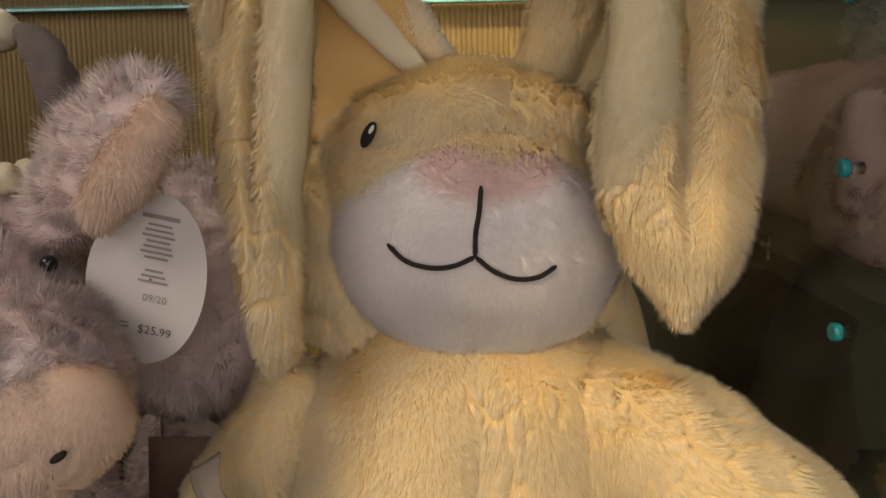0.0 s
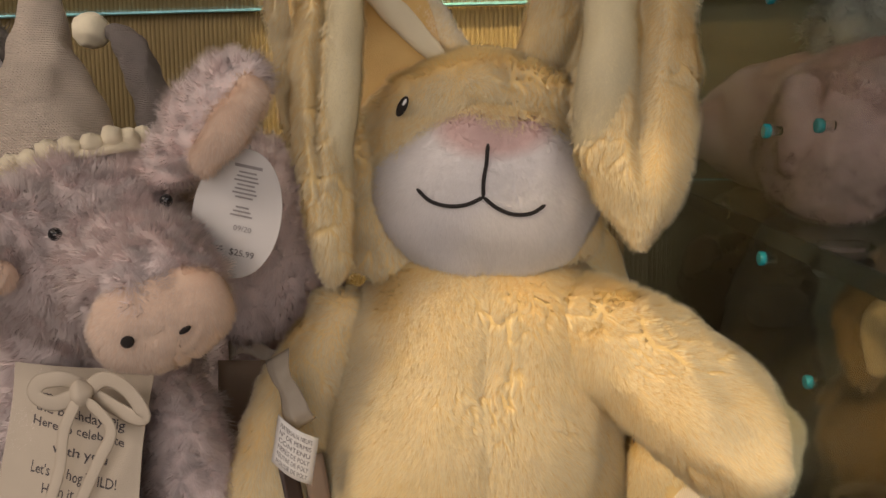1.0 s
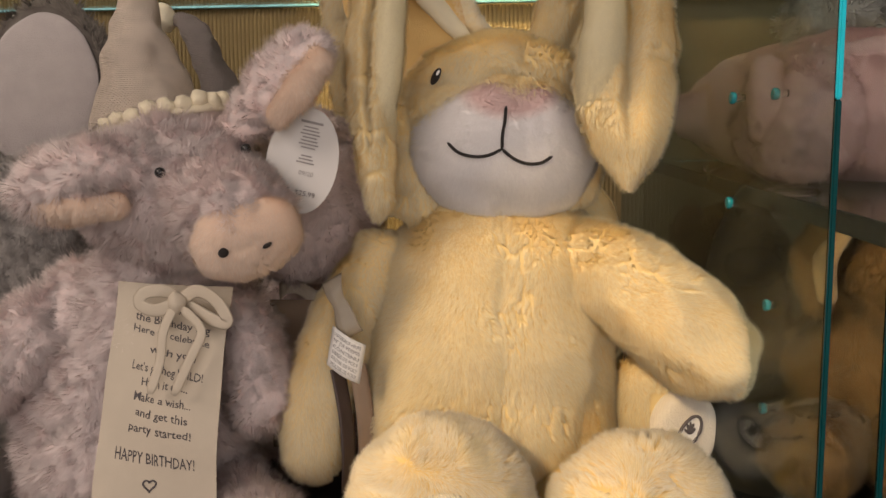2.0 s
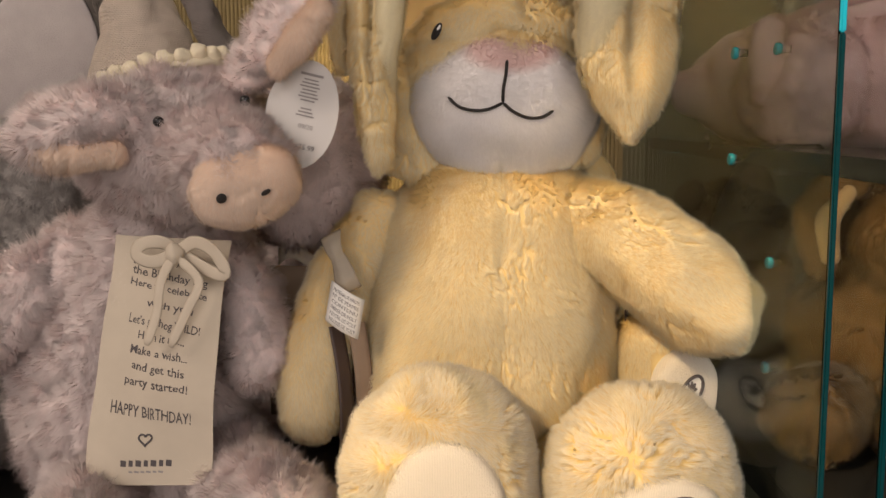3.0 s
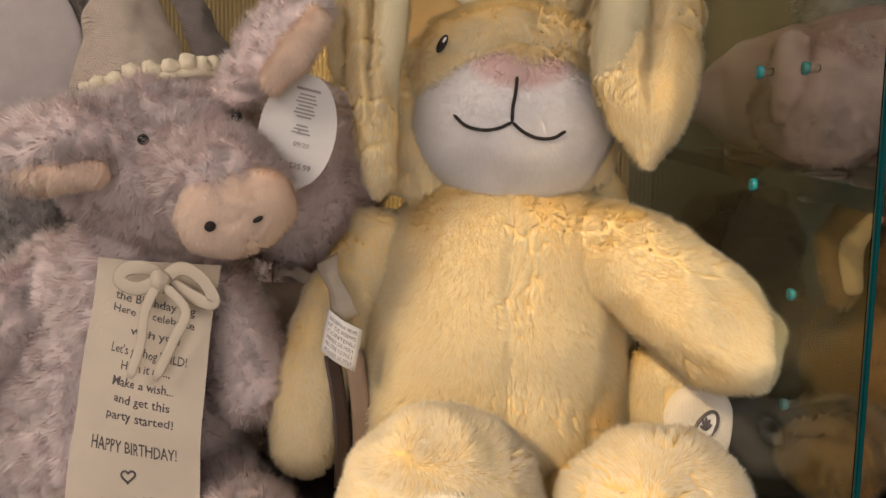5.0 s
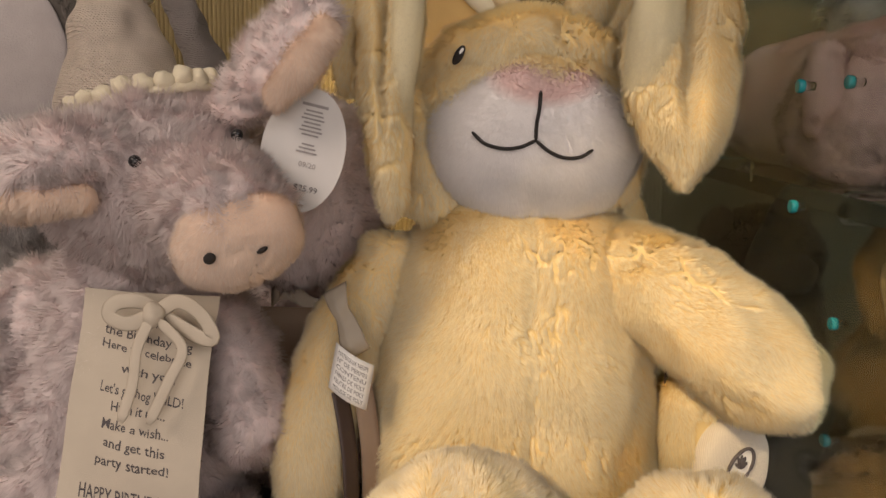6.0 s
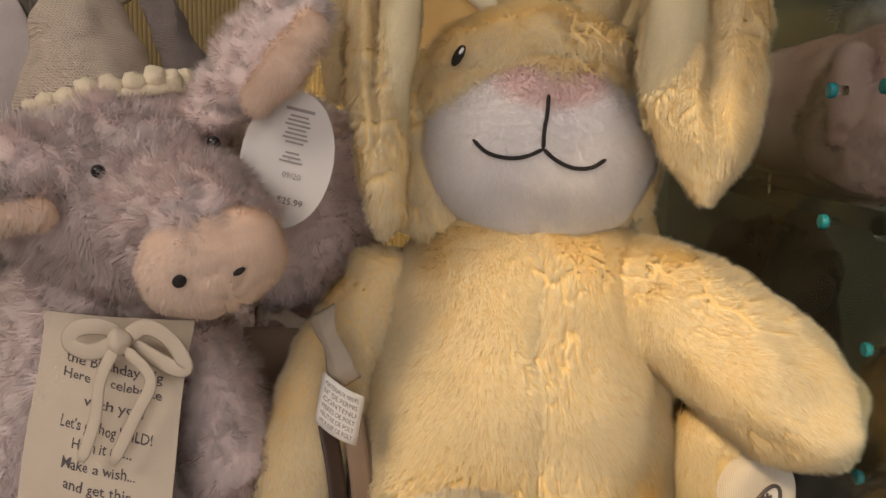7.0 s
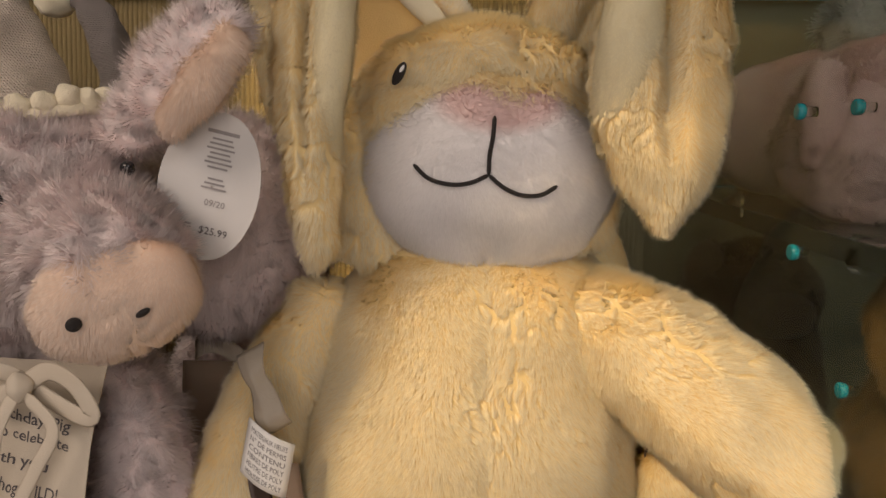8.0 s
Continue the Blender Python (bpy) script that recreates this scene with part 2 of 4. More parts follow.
def ball(centre, radii, rot=(0, 0, 0), nu=36, nv=22, power=1.0):
    """Ellipsoid, turned by degrees; power below 1 makes it fuller."""
    m = np.array(Euler([radians(a) for a in rot]).to_matrix())
    verts = []
    for j in range(nv + 1):
        p = math.pi * (j + 0.02 * (j == 0) - 0.02 * (j == nv)) / nv
        for i in range(nu):
            t = 2 * math.pi * i / nu
            q = np.array([math.sin(p) * math.cos(t), math.sin(p) * math.sin(t), math.cos(p)])
            q = np.sign(q) * np.abs(q) ** power
            verts.append(np.array(centre) + m @ (q * np.array(radii)))
    faces = [(j * nu + i, j * nu + (i + 1) % nu, (j + 1) * nu + (i + 1) % nu, (j + 1) * nu + i) for j in range(nv) for i in range(nu)]
    faces += [tuple(range(nu)), tuple(nv * nu + i for i in range(nu))[::-1]]
    return outward(np.array(verts), faces)


WAVES = [(np.random.normal(size=(14, 3)), np.random.uniform(0, 6.28, 14)) for _ in range(3)]


def wobble(p, wavelength):
    """Smooth noise vectors for an array of points."""
    out = []
    for w, ph in WAVES:
        out.append(np.sin(p @ w.T * (3.6 / wavelength) + ph).sum(1) / 3.7)
    return np.stack(out, 1)


def lumpy(shape, size, wavelength):
    verts, faces = shape
    return verts + wobble(verts, wavelength) * size, faces


def box(x0, x1, y0, y1, z0, z1, bevel=0.0):
    bm = bmesh.new()
    bmesh.ops.create_cube(bm, size=1.0, matrix=Matrix.LocRotScale(((x0 + x1) / 2, (y0 + y1) / 2, (z0 + z1) / 2), None, (x1 - x0, y1 - y0, z1 - z0)))
    if bevel:
        bmesh.ops.bevel(bm, geom=bm.edges[:], offset=bevel, segments=2, affect="EDGES")
    bm.verts.index_update()
    out = np.array([v.co[:] for v in bm.verts]), [tuple(v.index for v in f.verts) for f in bm.faces]
    bm.free()
    return out


def sheet(fn, nu, nv, thick):
    """Thin solid cloth or card from a function of u and v."""
    front = [fn(i / nu, j / nv) for j in range(nv + 1) for i in range(nu + 1)]
    a = np.array(front, float)
    k = nu + 1
    g = a.reshape(nv + 1, k, 3)
    n = np.cross(np.gradient(g, axis=1), np.gradient(g, axis=0)).reshape(-1, 3)
    n /= np.linalg.norm(n, axis=1)[:, None] + 1e-12
    verts = np.vstack([a, a - n * thick])
    o = len(a)
    faces = []
    for j in range(nv):
        for i in range(nu):
            q = (j * k + i, j * k + i + 1, (j + 1) * k + i + 1, (j + 1) * k + i)
            faces += [q, tuple(x + o for x in q[::-1])]
    rim = [i for i in range(k)] + [j * k + nu for j in range(1, nv + 1)] + [nv * k + i for i in range(nu - 1, -1, -1)] + [j * k for j in range(nv - 1, 0, -1)]
    for a0, b0 in zip(rim, rim[1:] + rim[:1]):
        faces.append((b0, a0, a0 + o, b0 + o))
    return outward(verts, faces)


def fur(parent, density, length, width, material, comb=(0, 0, -1), lean=0.7, clump=0.5, wool=0.0, cut=None, seed=1, cell=0.008):
    """A coat of strands on a part, combed along a direction. Strands belong to tufts of about the size cell: plush strands
    close up at their tips and leave partings between the tufts, here more and there less; wool spreads into small puffs.
    Density is per square metre."""
    rng = np.random.default_rng(seed)
    me = parent.data
    me.calc_loop_triangles()
    nt = len(me.loop_triangles)
    tri = np.empty(nt * 3, np.int32)
    me.loop_triangles.foreach_get("vertices", tri)
    tri = tri.reshape(-1, 3)
    co = np.empty(len(me.vertices) * 3)
    me.vertices.foreach_get("co", co)
    co = co.reshape(-1, 3)
    vn = np.empty(len(me.vertices) * 3)
    me.vertices.foreach_get("normal", vn)
    vn = vn.reshape(-1, 3)
    a, b, c = co[tri[:, 0]], co[tri[:, 1]], co[tri[:, 2]]
    fn = np.cross(b - a, c - a)
    area = np.linalg.norm(fn, axis=1) / 2
    facing = fn[:, 1] / (2 * area + 1e-12)
    weight = area * np.where(facing < 0.4, 1.0, 0.08)
    count = int(weight.sum() * density)
    pick = rng.choice(nt, count, p=weight / weight.sum())
    r1, r2 = np.sqrt(rng.random(count)), rng.random(count)
    wts = np.stack([1 - r1, r1 * (1 - r2), r1 * r2], 1)
    p = (co[tri[pick]] * wts[:, :, None]).sum(1)
    n = (vn[tri[pick]] * wts[:, :, None]).sum(1)
    n /= np.linalg.norm(n, axis=1)[:, None] + 1e-12
    if cut is not None:
        keep = cut(p)
        p, n = p[keep], n[keep]
        count = len(p)
    g0 = np.array(comb, float)
    g = g0[None, :] + wobble(p, 0.05) * 0.35
    g = g - n * (g * n).sum(1)[:, None]
    g /= np.linalg.norm(g, axis=1)[:, None] + 1e-9
    # tufts, drawn out along the comb on plush
    g0 = g0 / np.linalg.norm(g0)
    q = p - np.outer(p @ g0, g0) * (0.0 if wool else 0.45)
    q = q + wobble(p, cell * 2.2) * cell * 0.30
    tufts = q[rng.choice(count, max(8, int(weight.sum() / (cell * cell) * (1.0 if wool else 1.8))))]
    tree = KDTree(len(tufts))
    for k, v in enumerate(tufts):
        tree.insert(v, k)
    tree.balance()
    own = np.array([tree.find(v)[1] for v in q])
    off = q - tufts[own]
    off -= n * (off * n).sum(1)[:, None]
    out_r = np.clip(np.linalg.norm(off, axis=1) / (0.6 * cell), 0, 1)[:, None]
    each = rng.normal(size=(len(tufts), 3))[own]
    if wool:
        d = n + g * lean + off / cell * 1.3 * wool + each * 0.36 + rng.normal(size=(count, 3)) * 0.24
        ln = length * rng.uniform(0.55, 1.15, count)[:, None] * (1.22 - 0.72 * out_r ** 2) * (1 + 0.22 * each[:, :1].clip(-1, 1))
        sn = n + off / cell * 0.85 * wool + each * 0.16
    else:
        part_mask = np.clip(0.30 + 1.3 * wobble(p + 5.1, 0.045)[:, :1], 0.06, 1.3) * clump
        d = n + g * lean + each * 0.16 * clump + rng.normal(size=(count, 3)) * 0.16
        ln = length * rng.uniform(0.7, 1.1, count)[:, None] * (1 - 0.45 * part_mask * out_r ** 2)
        sn = n + off / cell * 0.55 * part_mask
    d /= np.linalg.norm(d, axis=1)[:, None]
    tip = p + d * ln
    if not wool:
        tip = tip - off * 0.75 * part_mask
    side = np.cross(d, n)
    side /= np.linalg.norm(side, axis=1)[:, None] + 1e-9
    w = side * width * 0.5
    root = p - n * 0.0006
    verts = np.stack([root - w, root + w, tip], 1).reshape(-1, 3)
    base = np.arange(count) * 3
    tris = np.stack([base, base + 1, base + 2], 1)
    # wind every strand so that its face looks outwards
    flip = (np.cross(verts[tris[:, 1]] - verts[tris[:, 0]], verts[tris[:, 2]] - verts[tris[:, 0]]) * n).sum(1) < 0
    tris[flip] = tris[flip][:, ::-1]
    out = bpy.data.meshes.new("fur")
    out.vertices.add(len(verts))
    out.vertices.foreach_set("co", verts.ravel())
    out.loops.add(len(tris) * 3)
    out.loops.foreach_set("vertex_index", tris.ravel().astype(np.int32))
    out.polygons.add(len(tris))
    out.polygons.foreach_set("loop_start", np.arange(len(tris), dtype=np.int32) * 3)
    out.update(calc_edges=True)
    out.polygons.foreach_set("use_smooth", [True] * len(tris))
    sn /= np.linalg.norm(sn, axis=1)[:, None]
    out.normals_split_custom_set_from_vertices(np.repeat(sn, 3, axis=0))
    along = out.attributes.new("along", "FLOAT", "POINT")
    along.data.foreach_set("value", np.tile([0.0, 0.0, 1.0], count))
    out.materials.append(material)
    ob = new("fur", out)
    ob.parent = parent
    ob.matrix_parent_inverse = Matrix.Translation(-origin_of(parent))
    return tagged(ob, kind="stuff")


def tuft_relief(ob, depth, wavelength):
    """Presses shallow hollows into a plush skin, so that the pile lies in tufts with creases between them."""
    me = ob.data
    co, nr = np.empty(len(me.vertices) * 3), np.empty(len(me.vertices) * 3)
    me.vertices.foreach_get("co", co)
    me.vertices.foreach_get("normal", nr)
    co, nr = co.reshape(-1, 3), nr.reshape(-1, 3)
    a, b = wobble(co + 0.37, wavelength)[:, 0], wobble(co + 1.91, wavelength * 1.7)[:, 1]
    f = -np.exp(-(a / 0.22) ** 2) * 0.8 * (b > -0.3) + 0.45 * b
    me.vertices.foreach_set("co", (co + nr * (f * depth)[:, None]).ravel())
    me.update()


def fur_on(piece, *settings):
    """A coat for a piece that already lies two levels deep: strands and skin become one mesh."""
    ob = fur(piece, *settings)
    coat, skin = ob.data, piece.data
    nc, ns = len(coat.vertices), len(skin.vertices)

    def read(block, field, width, count):
        a = np.empty(count * width)
        block.foreach_get(field, a)
        return a.reshape(-1, width)
    strand_normals = read(coat.corner_normals, "vector", 3, nc)
    order = np.empty(nc, np.int32)
    coat.loops.foreach_get("vertex_index", order)
    by_vertex = np.empty((nc, 3))
    by_vertex[order] = strand_normals
    verts = np.vstack([read(coat.vertices, "co", 3, nc), read(skin.vertices, "co", 3, ns)])
    normals = np.vstack([by_vertex, read(skin.vertices, "normal", 3, ns)])
    faces = [tuple(p.vertices) for p in coat.polygons] + [tuple(i + nc for i in p.vertices) for p in skin.polygons]
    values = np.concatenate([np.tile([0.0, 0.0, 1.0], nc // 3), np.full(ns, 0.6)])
    me = bpy.data.meshes.new(piece.name)
    me.from_pydata(verts.tolist(), [], faces)
    me.polygons.foreach_set("use_smooth", [True] * len(faces))
    me.normals_split_custom_set_from_vertices(normals)
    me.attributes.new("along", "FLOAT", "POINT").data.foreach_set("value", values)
    me.materials.append(skin.materials[0])
    bpy.data.objects.remove(ob)
    piece.data = me


def cord(points, radius, seg=8, sub=5, flat=1.0):
    pts = spline(points, sub)
    st = []
    for i, c in enumerate(pts):
        d = pts[min(len(pts) - 1, i + 1)] - pts[max(0, i - 1)]
        d = d / np.linalg.norm(d)
        u = np.cross(d, (0.1, 1, 0.05))
        u /= np.linalg.norm(u)
        r = radius * (0.5 if i in (0, len(pts) - 1) else 1)
        st.append((c, u * r, np.cross(d, u) * r * flat))
    return loft(st, seg, 1)


def writing(text, height, bold=0.0):
    """Flat letters as a mesh in x and y, centred, of that letter height."""
    cu = bpy.data.curves.new("writing", "FONT")
    cu.body, cu.align_x, cu.size, cu.resolution_u, cu.offset = text, "CENTER", height / 0.7, 2, bold
    ob = new("writing", cu)
    me = bpy.data.meshes.new_from_object(ob.evaluated_get(bpy.context.evaluated_depsgraph_get()))
    verts = np.array([v.co[:] for v in me.vertices])
    faces = [tuple(p.vertices) for p in me.polygons]
    bpy.data.objects.remove(ob)
    bpy.data.meshes.remove(me)
    return verts, faces


def bar(width, height):
    return np.array([(-width / 2, 0, 0), (width / 2, 0, 0), (width / 2, height, 0), (-width / 2, height, 0)], float), [(0, 1, 2, 3)]


# ---- setting ----
def setting(name, shape, material, label, category="", smooth=False):
    return tagged(part(name, shape, material, None, smooth=smooth), label, category or name.split("_")[0], kind="structure")


def corrugated(x0, x1, y, z0, z1, pitch):
    n = int((x1 - x0) / pitch)
    prof = []
    for i in range(n):
        for s, d in ((0.0, 0.0), (0.2, 0.0009), (0.4, 0.0013), (0.6, 0.0013), (0.8, 0.0009)):
            prof.append((x0 + (i + s) * pitch, y - d))
    prof.append((x1, y))
    verts = [(x, yy, z) for x, yy in prof for z in (z0, z1)] + [(x0, y + 0.01, z0), (x0, y + 0.01, z1), (x1, y + 0.01, z0), (x1, y + 0.01, z1)]
    k = len(prof)
    faces = [(2 * i, 2 * i + 2, 2 * i + 3, 2 * i + 1) for i in range(k - 1)]
    o = 2 * k
    faces += [(o, o + 1, o + 3, o + 2)]
    return np.array(verts, float), faces


setting("wall_bay", box(PANEL_A + 0.002, 0.95, WALL - 0.002, WALL + 0.01, 0.6, 2.1), M_OLIVE, "plain olive grey board behind the next bay", "wall")
setting("wall_back", corrugated(-0.75, PANEL_A, WALL, 0.6, 2.1, 0.0044), M_BOARD, "mustard corrugated board at the back of the display", "wall")
setting("shelf_board", box(-0.75, PANEL_A - 0.004, FRONT + 0.004, WALL - 0.004, SHELF - 0.02, SHELF, 0.001), M_SHELF, "black laminate display shelf under the soft toys", "shelf")
setting("bay_board", box(PANEL_B + 0.004, 0.95, FRONT + 0.01, WALL - 0.004, BAY_FLOOR - 0.02, BAY_FLOOR, 0.001), M_SHELF, "black laminate shelf in the next bay", "shelf")
setting("plinth", box(-0.75, 0.95, FRONT + 0.03, WALL - 0.004, 0.0, 0.9, 0.002), M_SHELF, "black plinth of the display cabinet", "cabinet")
setting("floor", box(-3, 3, -3.5, 1.2, -0.05, 0), M_FLOOR, "brown shop floor")
setting("ceiling", box(-3, 3, -3.5, 1.2, 2.8, 2.85), M_PLASTER, "plain shop ceiling")
setting("wall_north", box(-3, 3, 1.2, 1.3, 0, 2.8), M_PLASTER, "plain plaster wall of the shop", "wall")
setting("wall_south", box(-3, 3, -3.6, -3.5, 0, 2.8), M_PLASTER, "plain plaster wall of the shop", "wall")
setting("wall_west", box(-3.1, -3, -3.5, 1.2, 0, 2.8), M_PLASTER, "plain plaster wall of the shop", "wall")
setting("wall_east", box(3, 3.1, -3.5, 1.2, 0, 2.8), M_PLASTER, "plain plaster wall of the shop", "wall")


def glass_panel(x, z0, z1, bright):
    t = thing("glass_divider", (x, FRONT, z0), "upright clear glass divider with teal polished front edge", "glass panel", "glass dividers")
    pane = part("pane", box(x - 0.0012, x + 0.0012, FRONT + 0.0012, WALL - 0.006, z0, z1), M_GLASS, t, smooth=False)
    pane.visible_shadow = False
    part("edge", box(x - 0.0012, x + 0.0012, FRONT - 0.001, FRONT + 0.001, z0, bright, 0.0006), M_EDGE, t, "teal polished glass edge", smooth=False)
    # above the height bright, the edge's reflected light is put into its colour
    part("edge", box(x - 0.0012, x + 0.0012, FRONT - 0.001, FRONT + 0.001, bright, z1, 0.0006), M_EDGE_LIT, t, "upper glass edge, caught light painted in turquoise", smooth=False)
    return t


def glass_shelf(x0, x1, z, label, slope=0.0):
    def tilted(shape):
        v, f = shape
        v[:, 2] += slope * (v[:, 1] - 0.265)
        return v, f

    t = thing("glass_shelf", ((x0 + x1) / 2, WALL, z), label, "glass shelf", "glass shelves")
    pane = part("pane", tilted(box(x0, x1, FRONT + 0.003, WALL - 0.012, z, z + 0.006)), M_GLASS, t, smooth=False)
    pane.visible_shadow = False
    part("edge", tilted(box(x0, x1, WALL - 0.0115, WALL - 0.0045, z, z + 0.006, 0.0006)), M_EDGE_PALE_LIT, t, "back glass edge, its light painted in pale blue", smooth=False)
    part("edge", tilted(box(x0, x1, FRONT, FRONT + 0.0025, z, z + 0.006, 0.0006)), M_EDGE, t, "teal glass edge", smooth=False)
    part("edge", tilted(box(x0 - 0.0032, x0 - 0.0002, FRONT, WALL - 0.012, z - 0.002, z + 0.008, 0.0004)), M_RUBBER, t, "black rubber edge strip", smooth=False)
    return t


glass_panel(PANEL_A, 0.9, 2.0, 1.418)
glass_panel(PANEL_B, 0.9, 2.0, 1.55)
glass_shelf(-0.75, PANEL_A - 0.005, TOP, "clear glass shelf above the toys with bright edge")
glass_shelf(PANEL_B + 0.005, 0.95, TOP, "clear glass shelf above the next bay with bright edge")
glass_shelf(PANEL_B + 0.005, 0.95, BAY_SHELF - 0.002, "clear glass shelf on plastic clips, sloping to the front", 0.083)


def peg(x, y, z):
    t = thing("shelf_peg", (x, y, z), "turquoise plastic peg in a hole of the glass panel", "peg", "shelf pegs")
    part("cap", loft([((x - 0.0024, y, z), (0, 0.0022, 0), (0, 0, 0.0022)), ((x - 0.002, y, z), (0, 0.0034, 0), (0, 0, 0.0034)), ((x + 0.0015, y, z), (0, 0.0034, 0), (0, 0, 0.0034)), ((x + 0.0019, y, z), (0, 0.0025, 0), (0, 0, 0.0025))], 14, 2), M_PEG, t)
    part("pin", loft([((x + 0.0018, y, z), (0, 0.0022, 0), (0, 0, 0.0022)), ((x + 0.007, y, z), (0, 0.0022, 0), (0, 0, 0.0022))], 10, 1), M_PLASTIC, t, "clear plastic pin")


for z in (1.492, 1.432, 1.373):
    peg(PANEL_A, 0.266, z)
for z in (1.434, 1.314, 1.253):
    peg(PANEL_B, 0.265, z)


def clip(x, y, z):
    t = thing("shelf_clip", (x, y, z), "clear plastic clip that carries the glass shelf", "clip", "shelf clips")
    part("body", box(x, x + 0.022, y - 0.008, y + 0.008, z - 0.012, z - 0.0065, 0.0015), M_PLASTIC, t)
    part("jaw", box(x, x + 0.022, y - 0.008, y + 0.008, z + 0.0005, z + 0.005, 0.0015), M_PLASTIC, t)
    part("screw", loft([((x - 0.003, y, z - 0.005), (0, 0.004, 0), (0, 0, 0.004)), ((x, y, z - 0.005), (0, 0.0045, 0), (0, 0, 0.0045))], 12, 1), M_PLASTIC, t)


clip(PANEL_B + 0.0028, 0.265, BAY_SHELF + 0.004)
clip(PANEL_B + 0.0028, 0.56, BAY_SHELF + 0.0285)

def panel_clip(x, y, z):
    t = thing("panel_clip", (x, y, z), "small clear plastic clip stuck on the glass divider", "clip", "shelf clips")
    part("body", box(x - 0.0045, x - 0.0013, y - 0.004, y + 0.004, z + 0.0008, z + 0.0065, 0.0006), M_PLASTIC, t)
    part("foot", box(x - 0.0045, x - 0.0013, y - 0.004, y + 0.004, z - 0.0065, z - 0.0008, 0.0006), M_PLASTIC, t)


panel_clip(PANEL_B, 0.385, 1.3905)

# ---- yellow bunny ----
def sole(parent, centre, normal, rx, rz, emblem=None, name="sole"):
    n = Vector(normal).normalized()
    q = n.to_track_quat("Y", "Z").to_matrix()
    right, up = -np.array(q @ Vector((1, 0, 0))), np.array(q @ Vector((0, 0, 1)))
    c = np.array(centre)
    nn = np.array(n)
    st = [(c - nn * 0.012, right * rx, up * rz), (c - nn * 0.002, right * rx, up * rz), (c + nn * 0.003, right * rx * 0.93, up * rz * 0.93), (c + nn * 0.0055, right * rx * 0.7, up * rz * 0.7), (c + nn * 0.0065, right * rx * 0.3, up * rz * 0.3), (c + nn * 0.0066, right * rx * 0.02, up * rz * 0.02)]
    s = part(name, loft(st, 36, 3), M_SOLE, parent, "ribbed ivory cloth sole")
    if emblem:
        ex, ez, sx, sz, turn = emblem

        def on(a, b):
            k = (a / rx) ** 2 + (b / rz) ** 2
            return c + right * a + up * b + nn * (0.0064 * max(0.0, 1 - k ** 1.6) + 0.0012)
        ring = []
        for k in range(37):
            t = 2 * math.pi * k / 36
            a, b = sx * math.cos(t), sz * math.sin(t)
            w = radians(turn)
            ring.append(on(ex + a * math.cos(w) - b * math.sin(w), ez + a * math.sin(w) + b * math.cos(w)))
        part("emblem_field", (np.array([on(ex, ez) - nn * 0.0002] + [q - nn * 0.0002 for q in ring[:-1]]), [(0, k + 1, (k + 1) % 36 + 1) for k in range(36)]), M_SATIN, s, "white satin oval")
        part("emblem", cord(ring, 0.0010, 6, 1), M_PRINT, s, "dark embroidered oval")
        for k in range(5):
            t = radians(20 + 35 * k)
            p0, p1 = on(ex, ez - 0.001), on(ex + 0.62 * sx * math.cos(t), ez + 0.62 * sz * math.sin(t))
            part("stitch", cord([p0, (p0 + p1) / 2, p1], 0.0009, 6, 2), M_PRINT, s)
    return s


def face_y(x, z, c=(0.0165, 0.288, 1.4045), r=(0.0575, 0.037, 0.0465)):
    k = 1 - ((x - c[0]) / r[0]) ** 2 - ((z - c[2]) / r[2]) ** 2
    return c[1] - r[1] * math.sqrt(max(0.02, k))


def nose_tint(m):
    """Pink dye over the upper middle of the muzzle."""
    nt = m.node_tree
    tc = nt.nodes.new("ShaderNodeTexCoord")
    mp = nt.nodes.new("ShaderNodeMapping")
    mp.inputs["Location"].default_value = (-0.021 / 0.036, 0, -1.437 / 0.021)
    mp.inputs["Scale"].default_value = (1 / 0.036, 0, 1 / 0.021)
    nt.links.new(tc.outputs["Object"], mp.inputs["Vector"])
    gr = nt.nodes.new("ShaderNodeTexGradient")
    gr.gradient_type = "SPHERICAL"
    nt.links.new(mp.outputs[0], gr.inputs["Vector"])
    mr = nt.nodes.new("ShaderNodeMapRange")
    mr.inputs["From Min"].default_value, mr.inputs["From Max"].default_value = 0.12, 0.42
    nt.links.new(gr.outputs["Fac"], mr.inputs["Value"])
    hsv = [n for n in nt.nodes if n.type == "HUE_SAT"][0]
    mx = nt.nodes.new("ShaderNodeMix")
    mx.data_type = "RGBA"
    mx.inputs[7].default_value = (0.84, 0.67, 0.64, 1)
    nt.links.new(mr.outputs[0], mx.inputs[0])
    src = hsv.inputs["Color"].links[0].from_socket
    nt.links.new(src, mx.inputs[6])
    nt.links.new(mx.outputs[2], hsv.inputs["Color"])
    return m


nose_tint(M_WHITE)


def chin_groove(shape):
    """A short seam under the mouth."""
    v, f = shape
    depth = 0.0035 * np.exp(-((v[:, 0] - 0.0145) / 0.0016) ** 2) * np.clip((1.374 - v[:, 2]) / 0.006, 0, 1) * (v[:, 1] < 0.288)
    v[:, 1] += depth
    return v, f


